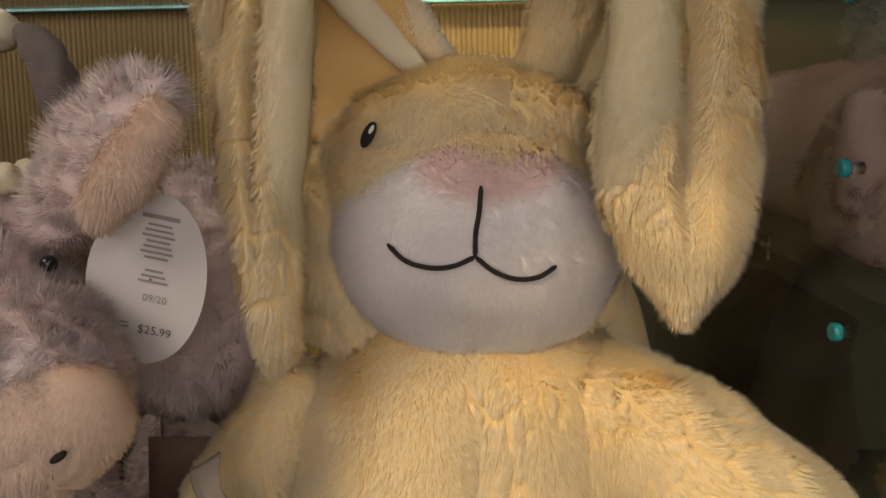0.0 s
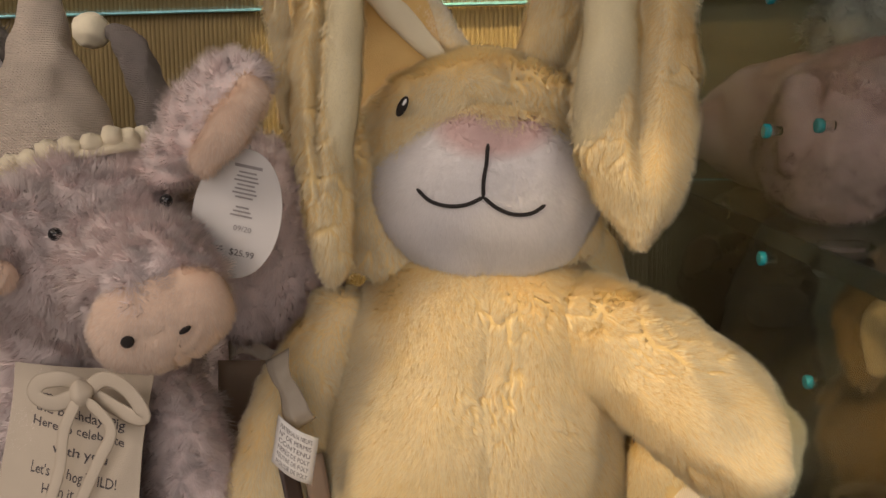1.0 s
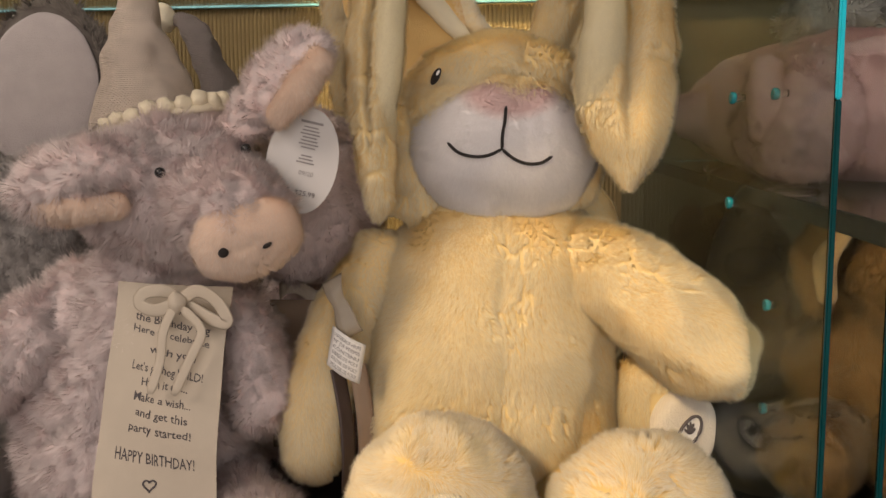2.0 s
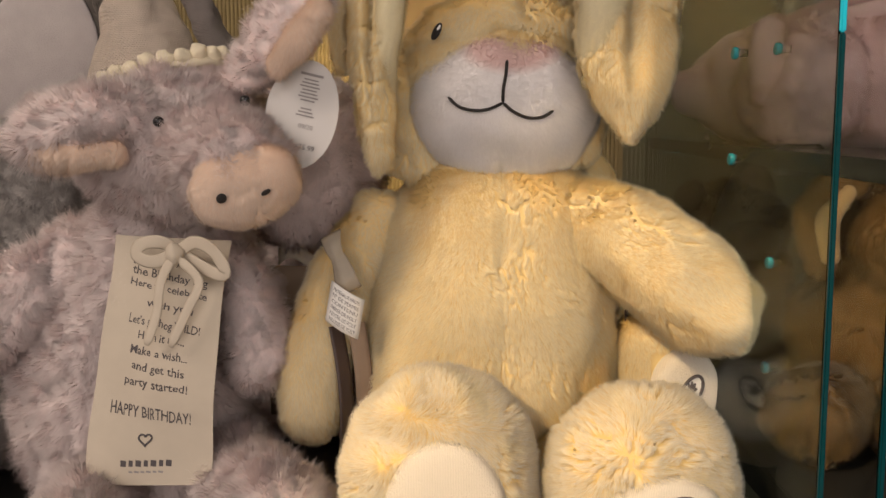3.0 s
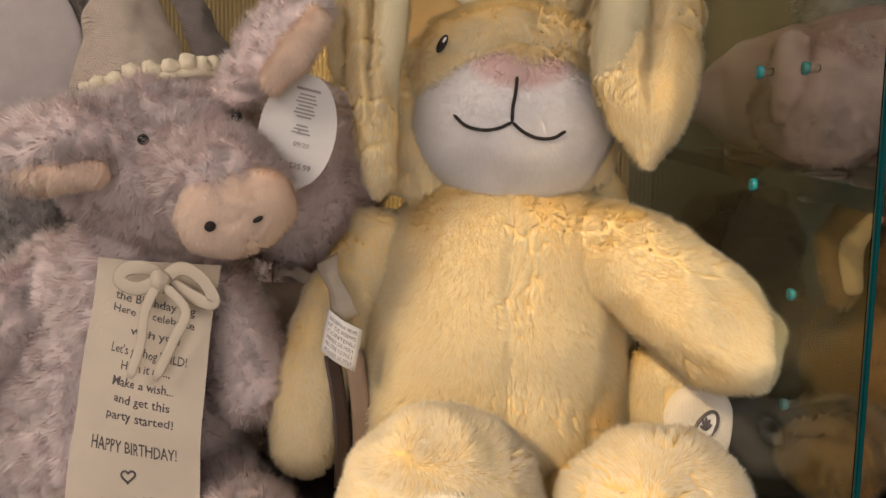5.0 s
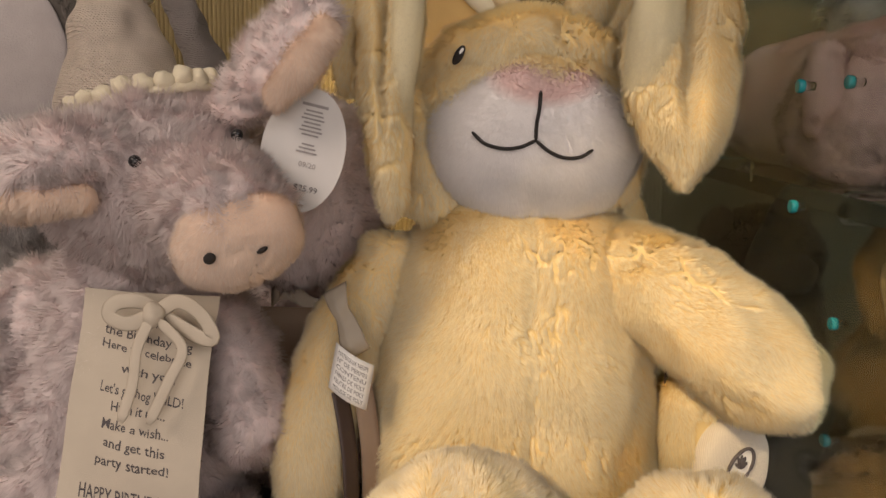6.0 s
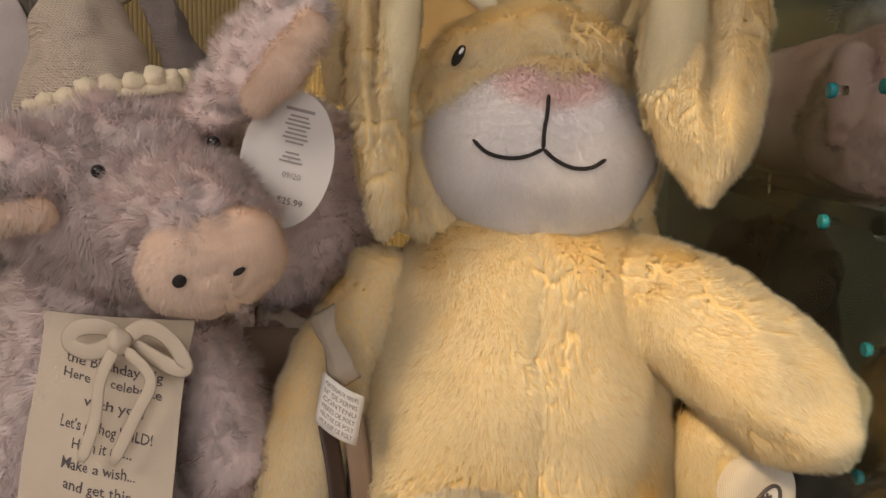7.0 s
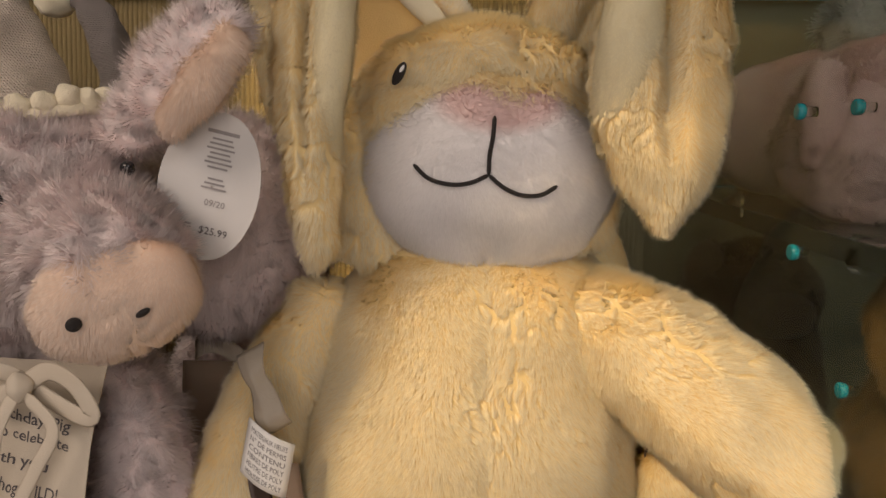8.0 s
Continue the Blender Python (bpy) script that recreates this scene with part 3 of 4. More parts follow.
def bunny():
    t = thing("plush_bunny", (0.01, 0.285, SHELF), "pale yellow plush bunny with white muzzle, sitting on the shelf", "soft toy", "soft toys")
    body = part("body", lumpy(loft([((0.010, 0.285, 1.1525), (0.020, 0, 0), (0, 0.016, 0)), ((0.010, 0.285, 1.156), (0.055, 0, 0), (0, 0.040, 0)), ((0.010, 0.288, 1.172), (0.075, 0, 0), (0, 0.054, 0)),
        ((0.009, 0.292, 1.205), (0.081, 0, 0), (0, 0.060, 0)), ((0.009, 0.296, 1.24), (0.0805, 0, 0), (0, 0.061, 0)), ((0.010, 0.298, 1.29), (0.077, 0, 0), (0, 0.059, 0)),
        ((0.012, 0.302, 1.33), (0.070, 0, 0), (0, 0.053, 0)), ((0.013, 0.305, 1.355), (0.061, 0, 0), (0, 0.046, 0)), ((0.014, 0.308, 1.372), (0.045, 0, 0), (0, 0.034, 0)), ((0.014, 0.308, 1.378), (0.02, 0, 0), (0, 0.015, 0))], 130, 13), 0.0016, 0.05), M_YELLOW, t)
    v = np.array([q.co[:] for q in body.data.vertices])
    groove = np.exp(-((v[:, 0] - 0.016 - 0.0012 * np.sin(v[:, 2] * 90)) / 0.0028) ** 2) * (v[:, 1] < 0.29) * 0.0019
    for q, g in zip(body.data.vertices, groove):
        q.co.y += g
    tuft_relief(body, 0.0006, 0.014)
    fur(body, 3.6e6, 0.0052, 0.00050, M_YELLOW, (0, 0, -1), 1.15, 0.64, 0, lambda p: p[:, 2] < 1.368, 11, 0.0048)
    head = part("head", lumpy(ball((0.0145, 0.318, 1.413), (0.0680, 0.058, 0.0635), (0, 0, 0), 110, 70, 0.94), 0.0014, 0.04), M_YELLOW, t)
    tuft_relief(head, 0.0008, 0.018)
    fur(head, 3.6e6, 0.0052, 0.00050, M_YELLOW, (0, 0.1, -1), 1.15, 0.64, 0, lambda p: p[:, 1] < 0.36, 12, 0.0048)
    muzzle = part("muzzle", chin_groove(lumpy(ball((0.0165, 0.288, 1.4045), (0.0575, 0.037, 0.0465), (0, 3, 0), 90, 60), 0.0006, 0.03)), M_WHITE, t, "white plush muzzle with pink nose")
    fur(muzzle, 5e6, 0.0032, 0.0004, M_WHITE, (0, 0, -1), 0.9, 0.34, 0, None, 13, 0.0045)

    for name, pts, rad, sd in (("brow", [(-0.030, 0.294, 1.440), (-0.010, 0.287, 1.4510), (0.018, 0.285, 1.4550), (0.046, 0.288, 1.4480)], [0.0150, 0.0180, 0.0185, 0.0165], 22),
                               ("cheek", [(-0.037, 0.300, 1.426), (-0.0440, 0.297, 1.404), (-0.0420, 0.295, 1.384), (-0.032, 0.294, 1.372)], [0.0175, 0.0205, 0.0200, 0.0165], 23),
                               ("cheek", [(0.060, 0.303, 1.420), (0.065, 0.301, 1.402), (0.062, 0.301, 1.386), (0.054, 0.300, 1.376)], [0.0140, 0.0155, 0.0150, 0.0130], 24)):
        b = part(name, lumpy(limb(pts, rad, 56, 12), 0.0012, 0.022), M_YELLOW, t)
        tuft_relief(b, 0.0008, 0.014)
        fur(b, 3.6e6, 0.0050, 0.0005, M_YELLOW, (0, 0.05, -1), 1.0, 0.74, 0, None, sd, 0.0055)

    def lip(points):
        return cord([(x, face_y(x, z) - 0.0022, z) for x, z in points], 0.0009, 8, 6)
    part("mouth", lip([(0.0185, 1.4275), (0.0178, 1.419), (0.0165, 1.411), (0.0163, 1.4035)]), M_THREAD, muzzle, "black stitched line")
    part("mouth", lip([(0.0163, 1.4035), (0.009, 1.4003), (0.001, 1.3995), (-0.008, 1.4018), (-0.0145, 1.4075)]), M_THREAD, muzzle, "black stitched smile")
    part("mouth", lip([(0.0163, 1.4035), (0.0225, 1.3985), (0.030, 1.3955), (0.038, 1.3958), (0.0445, 1.3995)]), M_THREAD, muzzle, "black stitched smile")
    for x, y, z, yaw in ((-0.0218, 0.2655, 1.4460, -32), (0.066, 0.2790, 1.4340, 40)):
        eye = part("eye", ball((x, y, z), (0.0026, 0.0014, 0.0054), (0, 36 if x < 0 else -20, yaw), 20, 12), M_THREAD, head, "black and white stitched eye")
        part("eye_white", ball((x + 0.0009, y - 0.0011, z + 0.0010), (0.0013, 0.0009, 0.0030), (0, 36 if x < 0 else -20, yaw), 14, 8), M_EYE_WHITE, eye, "white stitched highlight")

    def ear(stations, seed, cutter):
        """Stations of (centre, width direction, half width, thickness, place of the crease across, its depth)."""
        rows = []
        for i, (c, w, half, thick, at, deep) in enumerate(stations):
            c, w = np.array(c), np.array(w, float)
            d = np.array(stations[min(len(stations) - 1, i + 1)][0]) - np.array(stations[max(0, i - 1)][0])
            v = np.cross(d / np.linalg.norm(d), w / np.linalg.norm(w))
            rows.append(list(c) + list(w / np.linalg.norm(w) * half) + list(v / np.linalg.norm(v) * thick) + [at, deep])
        rows = spline(rows, 12)
        seg = 96
        verts = []
        for r in rows:
            for k in range(seg):
                a = 2 * math.pi * k / seg
                q = r[0:3] + r[3:6] * math.cos(a) + r[6:9] * math.sin(a)
                if q[1] < r[1]:
                    q = q + np.array((0, r[10] * math.exp(-((math.cos(a) - r[9]) / 0.16) ** 2), 0))
                verts.append(q)
        m = len(rows)
        faces = [(i * seg + j, i * seg + (j + 1) % seg, (i + 1) * seg + (j + 1) % seg, (i + 1) * seg + j) for i in range(m - 1) for j in range(seg)]
        faces += [tuple(range(seg))[::-1], tuple((m - 1) * seg + j for j in range(seg))]
        e = part("ear", lumpy(outward(np.array(verts), faces), 0.0012, 0.03), M_YELLOW, t, "long drooping plush ear")
        tuft_relief(e, 0.0005, 0.018)
        fur(e, 3.6e6, 0.0046, 0.0005, M_YELLOW, (0, 0, -1), 1.15, 0.64, 0, cutter, seed, 0.007)
        return e
    left = ear([((-0.052, 0.318, 1.435), (1, 0, 0.1), 0.040, 0.008, 0, 0), ((-0.047, 0.308, 1.475), (1, 0, 0), 0.049, 0.009, 0, 0.002), ((-0.053, 0.294, 1.505), (1, 0, 0), 0.043, 0.010, 0, 0.002), ((-0.053, 0.268, 1.523), (1, 0, 0), 0.026, 0.010, 0, 0.002),
        ((-0.051, 0.252, 1.500), (1, 0, 0), 0.0155, 0.010, -0.1, 0.006), ((-0.056, 0.249, 1.453), (1, 0, 0), 0.0155, 0.011, -0.1, 0.007), ((-0.0565, 0.248, 1.429), (1, 0, 0), 0.0140, 0.011, -0.1, 0.005), ((-0.055, 0.247, 1.406), (1, 0, 0), 0.0115, 0.011, 0, 0.002), ((-0.0530, 0.246, 1.385), (1, 0, 0), 0.0100, 0.010, 0, 0), ((-0.0520, 0.245, 1.372), (1, 0, 0), 0.0075, 0.008, 0, 0), ((-0.0520, 0.244, 1.363), (1, 0, 0), 0.002, 0.002, 0, 0)],
        14, lambda p: ~((p[:, 2] > 1.45) & (p[:, 1] > 0.27) & (np.abs(p[:, 0] + 0.043) < 0.030)))
    lin = part("lining", lumpy(limb([(-0.0440, 0.2480, 1.508), (-0.0460, 0.2460, 1.470), (-0.0488, 0.2450, 1.435), (-0.0500, 0.2480, 1.408)], [0.0085, 0.0088, 0.0080, 0.0066], 48, 10), 0.0006, 0.03), M_VELOUR_PILE, left, "smooth ivory velour lining")
    fur_on(lin, 4e6, 0.0022, 0.0004, M_VELOUR_PILE, (0, 0, -1), 1.4, 0.2, 0, None, 26, 0.005)
    part("lining", lumpy(loft([((-0.040, 0.3065, 1.446), (0.020, 0, 0), (0, 0.003, 0)), ((-0.040, 0.2985, 1.470), (0.034, 0, 0), (0, 0.0035, 0)), ((-0.046, 0.2840, 1.500), (0.034, 0, 0), (0, 0.0035, 0)), ((-0.050, 0.2700, 1.513), (0.022, 0, 0), (0, 0.003, 0))], 36, 6), 0.0008, 0.03), M_VELOUR_SHADED, left, "velour inside of the ear, its warm shade painted in honey")
    part("seam", lumpy(limb([(-0.004, 0.2960, 1.4690), (-0.016, 0.2900, 1.4830), (-0.032, 0.2800, 1.4980), (-0.044, 0.2690, 1.5120)], [0.0040, 0.0062, 0.0066, 0.0050], 18, 5, 0.6), 0.0006, 0.02), M_VELOUR, left, "ivory velour border")
    rim = part("rim", lumpy(limb([(0.004, 0.3000, 1.4740), (-0.008, 0.2970, 1.4890), (-0.024, 0.2900, 1.5050), (-0.040, 0.2800, 1.5200)], [0.0045, 0.0065, 0.0070, 0.0060], 16, 5), 0.001, 0.02), M_YELLOW_TIPPED, left, "pale furry rim of the ear")
    fur_on(rim, 4e6, 0.0050, 0.00050, M_YELLOW_TIPPED, (0, 0.3, 0.6), 0.9, 0.6, 0, None, 25, 0.007)
    right = ear([((0.048, 0.318, 1.452), (1, 0, -0.3), 0.016, 0.010, 0, 0), ((0.056, 0.312, 1.480), (1, 0, -0.2), 0.020, 0.011, 0.2, 0.004), ((0.074, 0.300, 1.512), (1, 0, 0), 0.030, 0.012, 0, 0.003), ((0.086, 0.272, 1.526), (1, 0.1, 0), 0.030, 0.012, 0, 0.002),
        ((0.0850, 0.252, 1.490), (1, 0, 0), 0.0235, 0.012, 0.05, 0.008), ((0.0825, 0.246, 1.452), (1, 0, 0), 0.0262, 0.013, 0.08, 0.009), ((0.0822, 0.244, 1.427), (1, 0, 0), 0.0250, 0.013, 0.08, 0.007), ((0.0832, 0.242, 1.405), (1, 0, 0), 0.0180, 0.012, 0.05, 0.002), ((0.0848, 0.240, 1.390), (1, 0, 0), 0.0080, 0.008, 0, 0), ((0.0855, 0.239, 1.382), (1, 0, 0), 0.002, 0.002, 0, 0)],
        15, None)
    lin = part("lining", lumpy(loft([((0.0725, 0.2520, 1.512), (0.0105, 0, 0), (0, 0.006, 0)), ((0.0720, 0.2455, 1.485), (0.0112, 0, 0), (0, 0.0095, 0)), ((0.0690, 0.2405, 1.452), (0.0125, 0, 0), (0, 0.0105, 0)), ((0.0670, 0.2430, 1.430), (0.0110, 0, 0), (0, 0.0095, 0)), ((0.0680, 0.2500, 1.412), (0.0090, 0, 0), (0, 0.0070, 0))], 48, 10), 0.0006, 0.03), M_VELOUR_PILE, right, "smooth ivory velour lining")
    fur_on(lin, 4e6, 0.0022, 0.0004, M_VELOUR_PILE, (0, 0, -1), 1.4, 0.2, 0, None, 27, 0.005)

    arm = part("arm", lumpy(limb([(0.055, 0.295, 1.338), (0.085, 0.274, 1.328), (0.114, 0.256, 1.308), (0.131, 0.246, 1.291)], [0.025, 0.029, 0.031, 0.027], 72, 14), 0.0014, 0.03), M_YELLOW, t)
    tuft_relief(arm, 0.0006, 0.014)
    fur(arm, 3.6e6, 0.0052, 0.00050, M_YELLOW, (0.75, -0.2, -0.6), 1.15, 0.64, 0, None, 16, 0.0048)
    arm = part("arm", lumpy(limb([(-0.060, 0.298, 1.335), (-0.080, 0.284, 1.300), (-0.095, 0.272, 1.255), (-0.0985, 0.265, 1.222)], [0.019, 0.021, 0.0215, 0.0175], 56, 12), 0.0012, 0.03), M_YELLOW, t)
    tuft_relief(arm, 0.0012, 0.016)
    fur(arm, 3.6e6, 0.0052, 0.00050, M_YELLOW, (0, 0, -1), 1.15, 0.64, 0, None, 17, 0.0048)
    # legs with their feet pointing to the front
    leg = part("leg", lumpy(limb([(-0.025, 0.275, 1.185), (-0.018, 0.23, 1.192)], [0.032, 0.036], 24, 5), 0.001, 0.03), M_YELLOW, t)
    fur(leg, 3e6, 0.0042, 0.00045, M_YELLOW, (0, -0.5, -1), 1.15, 0.64, 0, None, 18, 0.012)
    foot = part("foot", lumpy(ball((-0.0150, 0.198, 1.209), (0.0470, 0.030, 0.0545), (0, 0, 0), 90, 56, 0.93), 0.0012, 0.03), M_YELLOW_TIPPED, t, "plush foot with pale tipped fur")
    tuft_relief(foot, 0.0008, 0.020)
    fur(foot, 3.6e6, 0.0062, 0.00045, M_YELLOW_TIPPED, (0, 1, -0.5), 0.8, 0.75, 0, lambda p: ~((p[:, 1] < 0.186) & (((p[:, 0] + 0.0105) / 0.0275) ** 2 + ((p[:, 2] - 1.196) / 0.038) ** 2 < 1)), 19, 0.006)
    sole(foot, (-0.0105, 0.1695, 1.197), (0, -1, -0.02), 0.0305, 0.0420)
    leg = part("leg", lumpy(limb([(0.045, 0.275, 1.185), (0.066, 0.232, 1.192)], [0.033, 0.036], 24, 5), 0.001, 0.03), M_YELLOW, t)
    fur(leg, 3e6, 0.0042, 0.00045, M_YELLOW, (0, -0.5, -1), 1.15, 0.64, 0, None, 20, 0.012)
    foot = part("foot", lumpy(ball((0.086, 0.197, 1.206), (0.0455, 0.033, 0.0515), (0, 0, 12), 90, 56, 0.93), 0.0012, 0.03), M_YELLOW_TIPPED, t, "plush foot with pale tipped fur")
    tuft_relief(foot, 0.0008, 0.020)
    fur(foot, 3.6e6, 0.0062, 0.00045, M_YELLOW_TIPPED, (0, 1, -0.5), 0.8, 0.75, 0, lambda p: ~((p[:, 1] < 0.186) & (((p[:, 0] - 0.092) / 0.031) ** 2 + ((p[:, 2] - 1.186) / 0.030) ** 2 < 1)), 21, 0.006)
    sole(foot, (0.0915, 0.1655, 1.190), (0.2, -0.95, -0.12), 0.0345, 0.0365, (0.002, 0.0225, 0.0115, 0.0075, 8))
    # sewn-in satin label, a ribbon loop and a folded card under the arm
    def satin(u, v):
        return (-0.0785 + 0.0185 * u - 0.004 * v, 0.2385 - 0.004 * math.sin(u * 3.0), 1.3050 - 0.0225 * v - 0.0110 * u)
    lab = part("care_label", sheet(satin, 8, 6, 0.0003), M_SATIN, t, "white satin care label")
    rows = ["MATERIAUX NEUFS", "N° DE PERMIS", "CONTENU", "FIBRES DE POLY", "FEUTRE DE POLY", "MOUSSE DE POLY"]
    for k, row in enumerate(rows):
        w = writing(row, 0.0021)
        vv, ff = w
        vv = vv / np.array([max(1e-6, (vv[:, 0].max() - vv[:, 0].min())) / 0.0145, 1, 1])
        part("writing", (np.array([np.array(satin((0.0092 + q[0]) / 0.0185, (0.0042 + 0.0033 * k - q[1]) / 0.0225)) + (0, -0.0004, 0) for q in vv]), ff), M_PRINT, lab, "small dark print", smooth=False)

    def ribbon(u, v):
        wide = 0.011 * (0.35 + 0.65 * min(1.0, 2.2 * abs(v - 0.38) + 0.25))
        return (-0.0815 + 0.013 * v + wide * (u - 0.5), 0.2480 - 0.008 * math.sin(v * 2.6) + 0.005 * abs(u - 0.4) - 0.002 * math.sin(9 * v), 1.327 - 0.032 * v + 0.006 * u)
    part("ribbon", sheet(ribbon, 10, 24, 0.0004), M_RIBBON, t, "folded greige ribbon")
    part("card", sheet(lambda u, v: (-0.0835 + 0.007 * u + 0.005 * v + 0.003 * math.sin(v * 3), 0.250 + 0.006 * u, 1.276 - 0.075 * v), 4, 10, 0.0006), M_CARD, t, "dark brown card tag")
    part("card", sheet(lambda u, v: (-0.0745 + 0.010 * u + 0.004 * v + 0.003 * math.sin(v * 3), 0.259 + 0.004 * u, 1.277 - 0.078 * v), 4, 10, 0.0006), M_CARD_BACK, t, "tan back of a card tag")
    return t


bunny()


def bunny_behind():
    t = thing("plush_bunny", (0.07, 0.40, SHELF), "second pale yellow plush bunny sitting half hidden behind", "soft toy", "soft toys")
    body = part("body", lumpy(loft([((0.07, 0.40, 1.1525), (0.02, 0, 0), (0, 0.016, 0)), ((0.07, 0.40, 1.165), (0.055, 0, 0), (0, 0.045, 0)), ((0.07, 0.40, 1.22), (0.060, 0, 0), (0, 0.05, 0)), ((0.065, 0.40, 1.30), (0.056, 0, 0), (0, 0.05, 0)), ((0.055, 0.40, 1.37), (0.045, 0, 0), (0, 0.04, 0)), ((0.05, 0.40, 1.39), (0.02, 0, 0), (0, 0.02, 0))], 32, 5), 0.002, 0.04), M_YELLOW, t)
    fur(body, 2.2e6, 0.0040, 0.0005, M_YELLOW, (0, 0, -1), 2.5, 0.35, 0, None, 31)
    leg = part("leg", limb([(0.085, 0.37, 1.21), (0.108, 0.315, 1.235)], [0.026, 0.030]), M_YELLOW, t)
    fur(leg, 3e6, 0.0042, 0.00045, M_YELLOW, (0, -0.3, -1), 1.15, 0.64, 0, None, 32)
    foot = part("foot", lumpy(ball((0.115, 0.296, 1.246), (0.032, 0.026, 0.040), (0, 0, 15), 60, 40), 0.001, 0.03), M_YELLOW, t)
    fur(foot, 3.6e6, 0.0052, 0.00050, M_YELLOW, (0, -0.5, -1), 1.15, 0.64, 0, lambda p: (p[:, 2] > 1.261) | (p[:, 0] < 0.105), 33)
    part("card", sheet(lambda u, v: (0.0925 + 0.007 * u, 0.288 + 0.012 * u, 1.292 - 0.036 * v), 3, 6, 0.0006), M_CARD, t, "dark card tag")
    sole(foot, (0.1265, 0.2735, 1.233), (0.3, -0.9, -0.1), 0.0225, 0.029, (-0.001, 0.005, 0.0062, 0.0105, -30))
    return t


bunny_behind()


# ---- birthday pig ----
def pig():
    t = thing("plush_pig", (-0.21, 0.28, SHELF), "mauve pink curly plush pig wearing a taupe party hat", "soft toy", "soft toys")
    body = part("body", lumpy(loft([((-0.215, 0.285, 1.1535), (0.02, 0, 0), (0, 0.016, 0)), ((-0.215, 0.285, 1.158), (0.052, 0, 0), (0, 0.035, 0)), ((-0.217, 0.285, 1.18), (0.070, 0, 0), (0, 0.048, 0)), ((-0.218, 0.285, 1.225), (0.075, 0, 0), (0, 0.050, 0)), ((-0.212, 0.285, 1.27), (0.068, 0, 0), (0, 0.047, 0)),
        ((-0.198, 0.283, 1.31), (0.053, 0, 0), (0, 0.042, 0)), ((-0.188, 0.28, 1.345), (0.042, 0, 0), (0, 0.036, 0)), ((-0.185, 0.28, 1.36), (0.02, 0, 0), (0, 0.02, 0))], 40, 5), 0.002, 0.04), M_PIG, t)
    fur(body, 4.2e6, 0.0090, 0.00050, M_PIG, (0, -0.1, -1), 0.5, 0.75, 1.0, None, 41, 0.0056)
    head = part("head", lumpy(ball((-0.176, 0.264, 1.380), (0.056, 0.046, 0.047), (0, -8, 0), 40, 26), 0.002, 0.04), M_PIG, t)
    fur(head, 4.2e6, 0.0078, 0.00050, M_PIG, (0.2, 0, -1), 0.5, 0.75, 1.0, None, 42, 0.0056)
    cheek = part("muzzle", lumpy(limb([(-0.150, 0.250, 1.376), (-0.124, 0.220, 1.366)], [0.034, 0.028], 28, 5), 0.0015, 0.03), M_PIG, t)
    fur(cheek, 4.2e6, 0.0065, 0.00046, M_PIG, (0.2, 0, -1), 0.5, 0.75, 1.0, None, 43, 0.0056)
    snout = part("snout", lumpy(ball((-0.1140, 0.2030, 1.3575), (0.0290, 0.013, 0.0195), (0, -17, 26), 32, 20, 0.92), 0.0006, 0.02), M_PEACH, t, "peach short-pile snout")
    fur(snout, 4.5e6, 0.0030, 0.0004, M_PEACH, (0, 0, -1), 1.2, 0.4, 0, None, 44, 0.008)
    for x, y, z in ((-0.1205, 0.1855, 1.3515), (-0.1010, 0.1935, 1.3545)):
        part("nostril", ball((x, y, z), (0.0026, 0.0016, 0.0024) if x < -0.11 else (0.0026, 0.0014, 0.0012), (0, -30, 26), 14, 10), M_THREAD, snout, "dark stitched nostril")
    for x, y, z in ((-0.164, 0.2138, 1.391), (-0.1245, 0.2345, 1.404)):
        part("eye", ball((x, y, z), (0.0029, 0.0026, 0.0029), (0, 0, 0), 16, 10), M_BEAD, head, "small black bead eye")
    e = part("ear", lumpy(limb([(-0.184, 0.226, 1.395), (-0.204, 0.212, 1.389), (-0.223, 0.207, 1.383)], [0.016, 0.0190, 0.0160], 24, 5), 0.001, 0.03), M_PIG, t, "floppy plush ear")
    fur(e, 4.2e6, 0.0078, 0.00050, M_PIG, (-0.3, 0, -1), 0.5, 0.75, 1.0, None, 45, 0.0056)
    lin = part("lining", lumpy(limb([(-0.186, 0.208, 1.3750), (-0.204, 0.2005, 1.3725), (-0.220, 0.199, 1.3730)], [0.0065, 0.0080, 0.0070], 18, 5), 0.0006, 0.02), M_PEACH, e, "peach ear lining")
    fur(lin, 3e6, 0.0045, 0.0004, M_PEACH, (0, 0, -1), 1.2, 0.4, 0, None, 52, 0.008)
    e = part("ear", lumpy(limb([(-0.128, 0.245, 1.420), (-0.108, 0.236, 1.436), (-0.090, 0.232, 1.453)], [0.012, 0.0165, 0.0145], 24, 5, 0.75), 0.001, 0.03), M_PIG, t, "upright plush ear")
    fur(e, 4.2e6, 0.0060, 0.00046, M_PIG, (0.4, 0, 0.6), 0.5, 0.75, 1.0, None, 46, 0.0056)
    lin = part("lining", lumpy(limb([(-0.1030, 0.2270, 1.4220), (-0.0905, 0.2235, 1.4350), (-0.0805, 0.2230, 1.4490)], [0.0065, 0.0092, 0.0078], 20, 5, 0.7), 0.0006, 0.02), M_PEACH, e, "peach ear lining")
    fur(lin, 3e6, 0.0040, 0.0004, M_PEACH, (0.3, 0, -1), 1.2, 0.4, 0, None, 47, 0.008)
